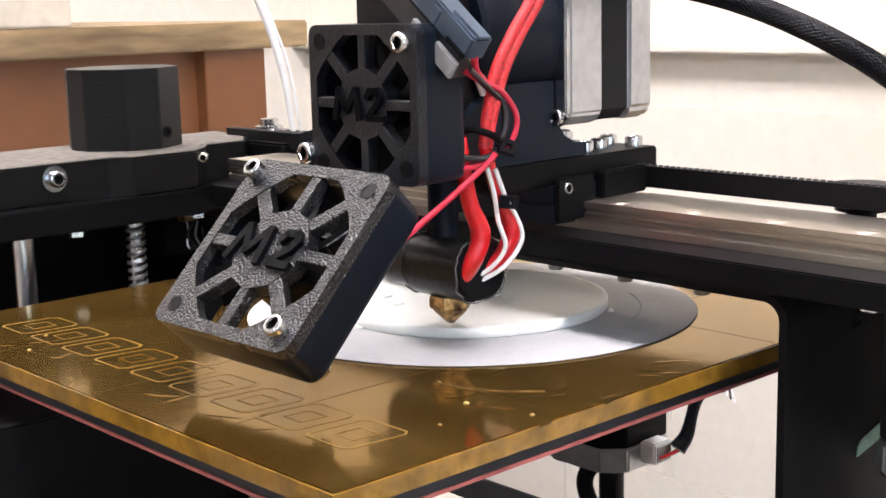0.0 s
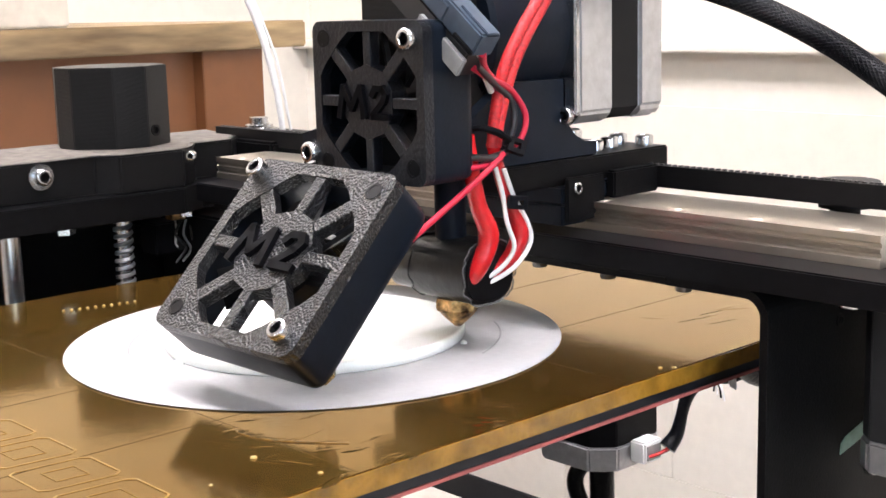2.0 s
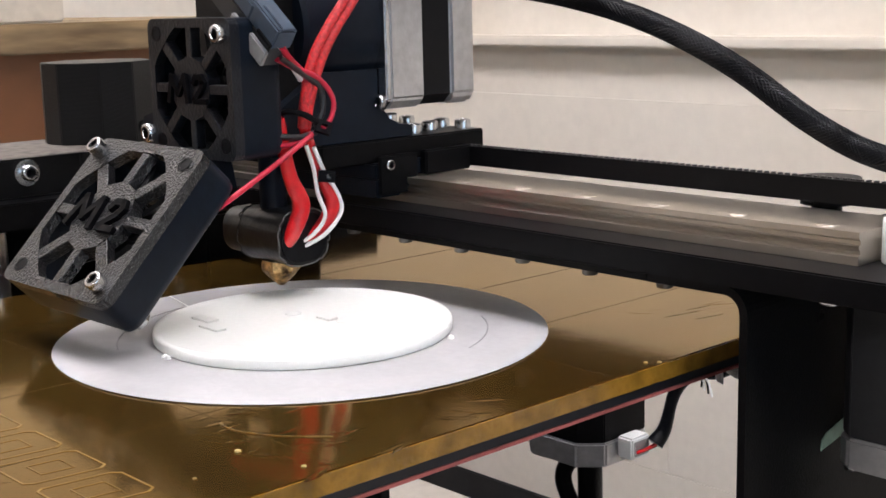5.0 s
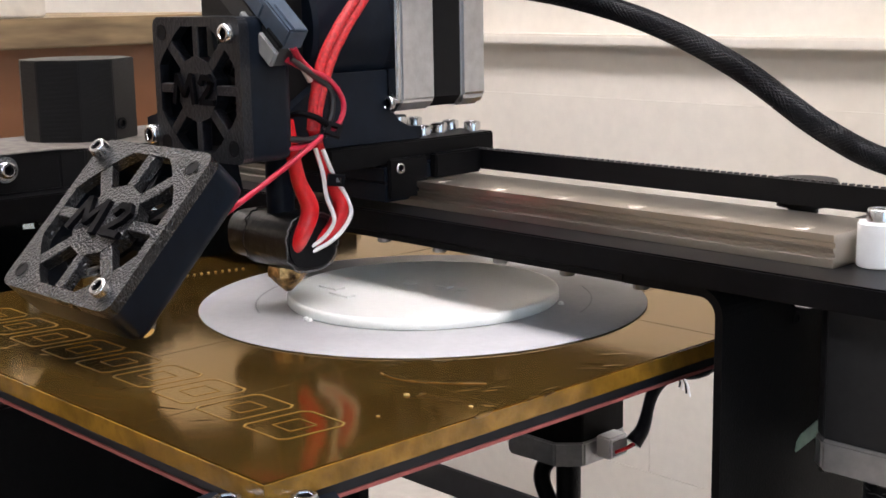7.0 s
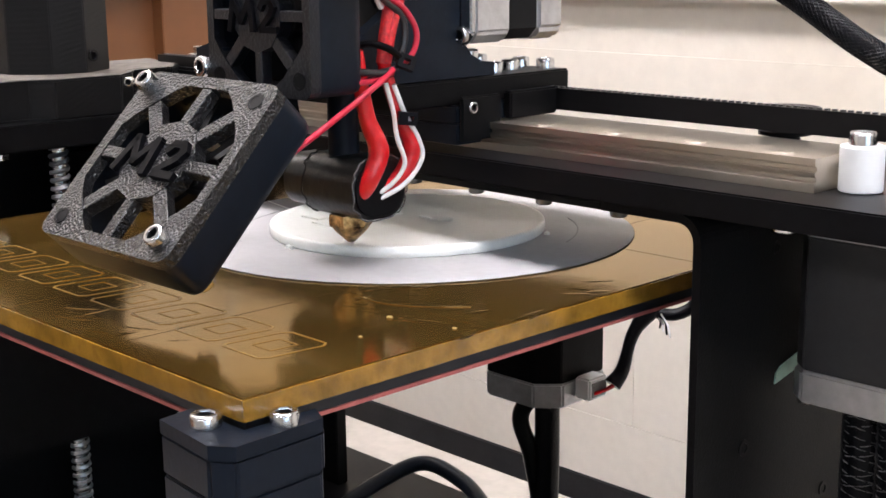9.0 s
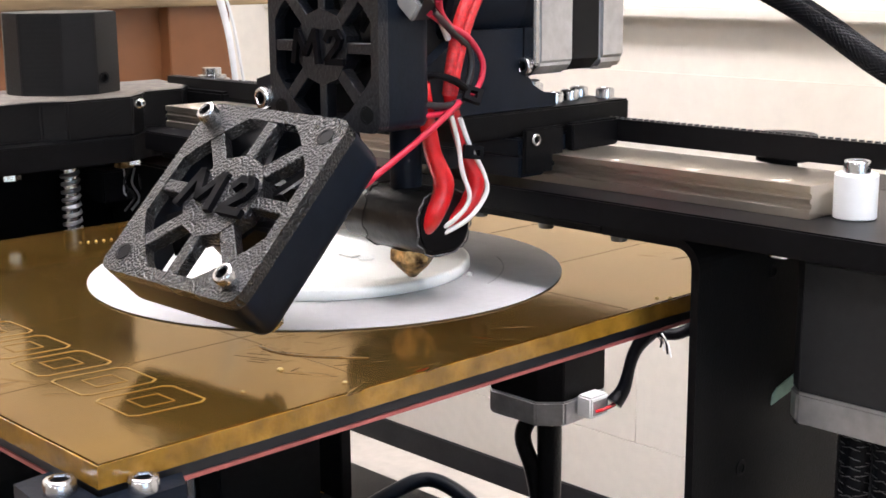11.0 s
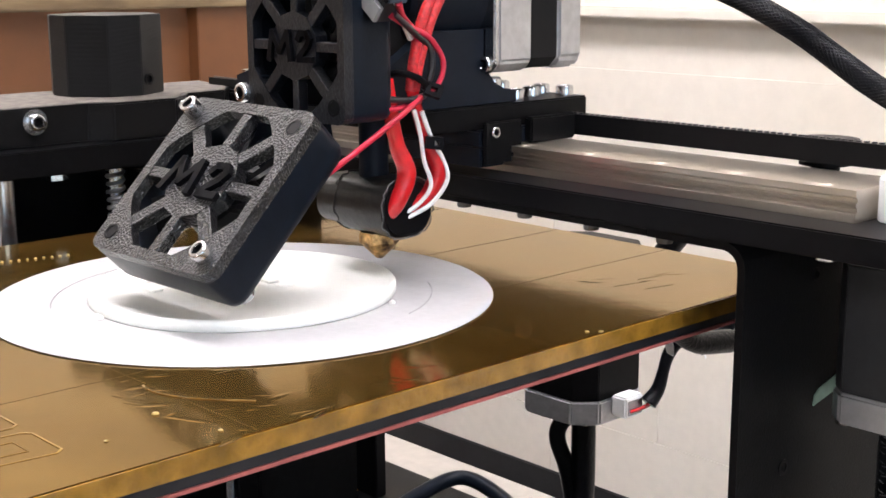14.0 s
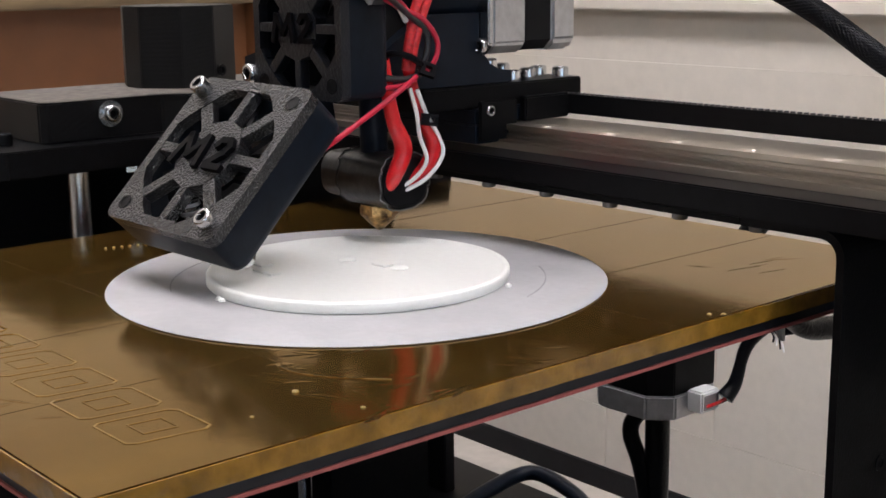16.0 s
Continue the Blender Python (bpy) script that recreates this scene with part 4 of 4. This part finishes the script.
# hot end
smooth(part("barrel", lathe([(0, 0), (0.0050, 0), (0.0050, 0.0008), (0.0041, 0.0012), (0.0041, 0.022), (0, 0.022)], (-0.1428, -0.0474, -0.0066), seg=28), M_shroudside, car, "black hot end barrel"))


def wrap(x0, x1, y0, y1, z0, z1, r, n=7):
    pts = []
    for cy, cz, a0 in ((y1 - r, z1 - r, 0), (y0 + r, z1 - r, 90), (y0 + r, z0 + r, 180), (y1 - r, z0 + r, 270)):
        for k in range(n):
            a = radians(a0 + 90 * k / (n - 1))
            pts.append((cy + r * math.cos(a), cz + r * math.sin(a)))
    return sheet_x(pts, x0, x1), pts


bm, _ = wrap(-0.1500, -0.1300, -0.0558, -0.0376, -0.0212, -0.0050, 0.0066)
heat = smooth(part("heater_wrap", bm, M_tape, car, "heater block wrapped in black tape"), 50)
bm, _ = wrap(-0.1593, -0.1501, -0.0550, -0.0384, -0.0200, -0.0062, 0.0056)
smooth(part("wrap_fold", bm, M_tape, heat), 50)
bm, pts = wrap(-0.1299, -0.1294, -0.0548, -0.0386, -0.0203, -0.0060, 0.0060)
part("wrap_inside", bm, M_dark, heat)
fr = random.Random(3)
for x in (-0.1297, -0.1500):
    _, pts = wrap(0, 1, -0.0559, -0.0375, -0.0213, -0.0049, 0.0067, 11)
    ring = [(x + fr.uniform(-0.0006, 0.0006), a + fr.uniform(-0.0002, 0.0002), b + fr.uniform(-0.0002, 0.0002)) for a, b in pts]
    ring.append(ring[0])
    smooth(part("frayed_edge", tube(ring, 0.00024, 6, 3), M_fray if x > -0.14 else M_tape, heat))
nz = part("nozzle", lathe([(0, 0.0078), (0.0056, 0.0078), (0.0058, 0.0070), (0.0058, 0.0050), (0.0054, 0.0044)], (-0.1408, -0.0474, -0.0288), seg=6), M_brass, car, "brass nozzle with burnt plastic")
smooth(part("nozzle_tip", lathe([(0.0052, 0.0045), (0.0040, 0.0030), (0.0010, 0.0002), (0.0004, 0), (0, 0)], (-0.1408, -0.0474, -0.0288), seg=24), M_brass, nz))
# wires
loom = part("red_sleeve", tube([(-0.127, -0.0540, 0.0225), (-0.127, -0.0525, 0.014), (-0.127, -0.0505, 0.005), (-0.1265, -0.0475, -0.003), (-0.1275, -0.0500, -0.0105), (-0.131, -0.0510, -0.0150)], 0.0026, 16, 10, radii=[0.0020, 0.0020, 0.0022, 0.0027, 0.0024, 0.0022]), M_red, car, "glossy red heat sleeve")
smooth(loom)
smooth(part("red_sleeve", tube([(-0.1275, -0.0480, 0.0200), (-0.1275, -0.0455, 0.012), (-0.1275, -0.0420, 0.004), (-0.127, -0.0390, -0.003), (-0.128, -0.0415, -0.0095), (-0.1312, -0.0480, -0.0150)], 0.0024, 16, 10, radii=[0.0017, 0.0017, 0.0020, 0.0025, 0.0022, 0.0020]), M_red, car, "glossy red heat sleeve"))
smooth(part("white_wire", tube([(-0.1262, -0.0450, 0.0140), (-0.1258, -0.0430, 0.007), (-0.1250, -0.0425, 0.0), (-0.1245, -0.0405, -0.007), (-0.127, -0.0435, -0.0125), (-0.1312, -0.0480, -0.0160)], 0.00065, 8, 10), M_wwire, car))
smooth(part("white_wire", tube([(-0.1262, -0.0440, 0.0135), (-0.1262, -0.0405, 0.006), (-0.1258, -0.0362, -0.001), (-0.1258, -0.0352, -0.0065), (-0.1270, -0.0405, -0.0125), (-0.1310, -0.0470, -0.0165)], 0.00065, 8, 10), M_wwire, car))
smooth(part("pink_wire", tube([(-0.1195, -0.0862, -0.0008), (-0.1215, -0.078, 0.0020), (-0.1225, -0.066, 0.0075), (-0.1232, -0.053, 0.0140), (-0.1245, -0.046, 0.0175)], 0.0008, 10, 8), M_pink, car, "pink-red fan wire"))
smooth(part("pink_wire", tube([(-0.126, -0.045, 0.0165), (-0.1250, -0.0540, 0.0150), (-0.1265, -0.0620, 0.0160), (-0.1300, -0.0655, 0.0192), (-0.133, -0.061, 0.0215)], 0.0008, 10, 8), M_pink, car))
smooth(part("black_wire", tube([(-0.126, -0.0435, 0.0175), (-0.1245, -0.0520, 0.0170), (-0.1270, -0.0610, 0.0188), (-0.1310, -0.0625, 0.0215)], 0.0009, 10, 8), M_plug, car))
smooth(part("pink_wire", tube([(-0.1255, -0.0425, 0.0180), (-0.1250, -0.0385, 0.0215), (-0.1250, -0.0375, 0.0270), (-0.1255, -0.0420, 0.0330), (-0.1230, -0.0520, 0.0365), (-0.1190, -0.0610, 0.0395)], 0.0008, 10, 8), M_pink, car))
smooth(part("black_wire", tube([(-0.1265, -0.0430, 0.0190), (-0.1262, -0.0405, 0.0240), (-0.1262, -0.0410, 0.0300), (-0.1245, -0.0480, 0.0345), (-0.1185, -0.0605, 0.0400)], 0.0009, 10, 8), M_plug, car))
smooth(part("pink_wire", tube([(-0.1268, -0.0450, 0.0260), (-0.1262, -0.0455, 0.0330), (-0.1225, -0.0540, 0.0390), (-0.1150, -0.0620, 0.0430)], 0.0010, 10, 8), M_pink, car))
for k, off in enumerate((0.0, 0.0032)):
    smooth(part("braided_wire", tube([(-0.1275, -0.0470 + off * 0.4, 0.0190), (-0.1270, -0.0462 + off * 0.6, 0.0270), (-0.1270, -0.0430 + off, 0.0380), (-0.1270, -0.0370 + off, 0.0470), (-0.1275, -0.0290 + off, 0.0560), (-0.129, -0.0200 + off, 0.0680)], 0.0015, 12, 10), M_redbraid, car, "red braided heater wire"))
smooth(part("white_wire", tube([(-0.1140, -0.0620, 0.0440), (-0.1210, -0.0540, 0.0395), (-0.1262, -0.0460, 0.0330)], 0.0009, 8, 6), M_wwire, car))
# the sleeves and white wires hang close to the barrel
for ob in car.children:
    if ob.name.split(".")[0] in ("red_sleeve", "white_wire"):
        ob.data.transform(Matrix.Translation({"red_sleeve.001": (-0.0007, 0.0019, 0), "white_wire.001": (0.0003, -0.0005, 0)}.get(ob.name, (-0.0011, -0.0011, 0))))
# cable ties
TM = basis((-0.1235, -0.0425, 0.0190), (0.55, 0.75, -0.35), (-0.2, 0.3, 0.9)) @ Matrix.Scale(0.7, 4)
tie = part("cable_tie", ring_prism([(-0.0032, -0.0026), (0.0032, -0.0026), (0.0032, 0.0026), (-0.0032, 0.0026)], [(-0.0013, -0.0011), (0.0013, -0.0011), (0.0013, 0.0011), (-0.0013, 0.0011)], -0.0010, 0.0022, m=TM), M_mark, car, "black cable tie")
smooth(part("tie_tail", tube([(-0.1240, -0.0440, 0.0205), (-0.1245, -0.0475, 0.0228), (-0.1268, -0.0515, 0.0242), (-0.1300, -0.0530, 0.0235)], 0.0009, 8, 6), M_mark, tie))
TM = basis((-0.1244, -0.0412, 0.0048), (0.5, 0.8, -0.1), (0, 0, 1)) @ Matrix.Scale(0.75, 4)
part("cable_tie", ring_prism([(-0.0034, -0.0022), (0.0030, -0.0022), (0.0030, 0.0022), (-0.0034, 0.0022)], [(-0.0003, -0.0010), (0.0016, -0.0010), (0.0016, 0.0010), (-0.0003, 0.0010)], -0.0012, 0.0018, m=TM), M_mark, car, "black cable tie")
# wire plugs in front of the body
CM = basis((-0.1155, -0.0625, 0.0425), (0.78, 0.0, -0.62), (0.62, 0.0, 0.78))
pl = part("wire_plug", box(-0.031, 0.0005, 0.0001, 0.0064, -0.0034, 0.0032, 0.0005, CM), M_grey, car, "blue-grey wire plug")
part("plug_half", box(-0.034, -0.0012, -0.0072, 0.0, -0.0036, 0.0026, 0.0005, CM), M_plug, pl, "black plug half")
part("latch", box(-0.0185, -0.0100, -0.0062, -0.0020, 0.0026, 0.0042, 0.0003, CM), M_greyl, pl)
part("latch", box(-0.0090, -0.0002, -0.0062, -0.0014, 0.0026, 0.0040, 0.0003, CM), M_greyl, pl)
part("rib", box(-0.0070, 0.0004, 0.0004, 0.0016, 0.0030, 0.0038, 0.0002, CM), M_dark, pl)
part("rib", box(-0.0150, -0.0120, 0.0006, 0.0050, 0.0030, 0.0036, 0.0002, CM), M_grey, pl)
part("rib", box(-0.0100, 0.0008, 0.0064, 0.0071, -0.0020, 0.0020, 0.0002, CM), M_grey, pl)

# ---- braided cable to the carriage, filament tube ----
loop = empty("cable_loom", "thick black braided cable loom arching to the carriage", "cable")
LOOM_LINE = [(-0.165, 0.02, 0.064), (-0.125, 0.02, 0.0590), (-0.0903, 0.02, 0.0540), (-0.0617, 0.02, 0.0470), (-0.0339, 0.02, 0.0357), (-0.0085, 0.02, 0.0212), (0.0105, 0.02, 0.0140), (0.035, 0.022, 0.0105), (0.075, 0.026, 0.010)]
loom_core = smooth(part("loom", tube(LOOM_LINE, 0.0030, 18, 10), M_braid, loop))
way = spline(LOOM_LINE, 10)
for turn in (1, -1):
    for k in range(18):
        up, line = Vector((0, 1, 0)), []
        for n_, p in enumerate(way):
            d = (way[min(n_ + 1, len(way) - 1)] - way[max(n_ - 1, 0)]).normalized()
            side = d.cross(up).normalized()
            a = 2 * math.pi * k / 18 + turn * n_ * 0.62
            line.append(p + 0.0030 * (math.cos(a) * side + math.sin(a) * side.cross(d)))
        smooth(part("braid_strand", tube(line, 0.00020, 4, 2), M_braid, loom_core))
fil = empty("filament_tube", "thin white filament guide tube", "tube")
smooth(part("tube", tube([(-0.2950, 0.0515, 0.0036), (-0.2965, 0.0495, 0.025), (-0.3005, 0.0455, 0.048), (-0.3085, 0.0385, 0.075), (-0.3235, 0.0265, 0.11)], 0.0018, 12, 8, radii=[0.0012, 0.0014, 0.0018, 0.0022, 0.0024]), M_wwire, fil))
smooth(part("tube", tube([(-0.2920, 0.0535, 0.0036), (-0.2945, 0.0505, 0.030), (-0.2995, 0.0465, 0.050), (-0.3085, 0.0395, 0.078)], 0.0006, 8, 8), M_wwire, fil))

# ---- blocks of the wall ----
part("wall_band", box(XL, XR, WALL_Y - 0.0085, WALL_Y + 0.0035, -0.215, -0.0882), M_wall, wall)
block_data = part("block", box(0, 0.3994, 0, 0.012, 0, 0.1994, 0.0006, seg=1), M_wall, wall).data
bpy.data.objects["block"].location = (-1.72, WALL_Y - 0.009, -0.605)
for row, z in enumerate((-0.605, -0.405, -0.805)):
    for col in range(11):
        if row or col:
            ob = new("block", block_data)
            ob.parent = wall
            ob.location = (-1.72 + 0.40 * col + (0.2 if row else 0), WALL_Y - 0.009, z)


LOOM = [(0, 0.018, 0.005), (1, 0.015, 0.007), (2, 0.015, 0.007), (2.5, 0.016, 0.005), (3.5, 0.009, 0.001), (4.5, -0.0025, 0), (5.75, -0.012, 0), (7, 0.001, 0), (7.5, 0.006, 0), (8, 0.0115, 0), (8.5, 0.015, 0), (9, 0.0185, 0.001), (11.25, 0.024, 0.004), (12.5, 0.0195, 0.003), (14, 0.010, 0), (16, -0.0134, 0)]


def motions():
    walk(car, [(t, pose(x, 0, 0)) for t, x, y in SLIDE])
    walk(bed, [(t, pose(0, y, 0)) for t, x, y in SLIDE])
    walk(disc, [(t, pose(0, y, 0)) for t, x, y in SLIDE])
    walk(loop, [(t, pose(x, 0, z)) for t, x, z in LOOM])


motions()
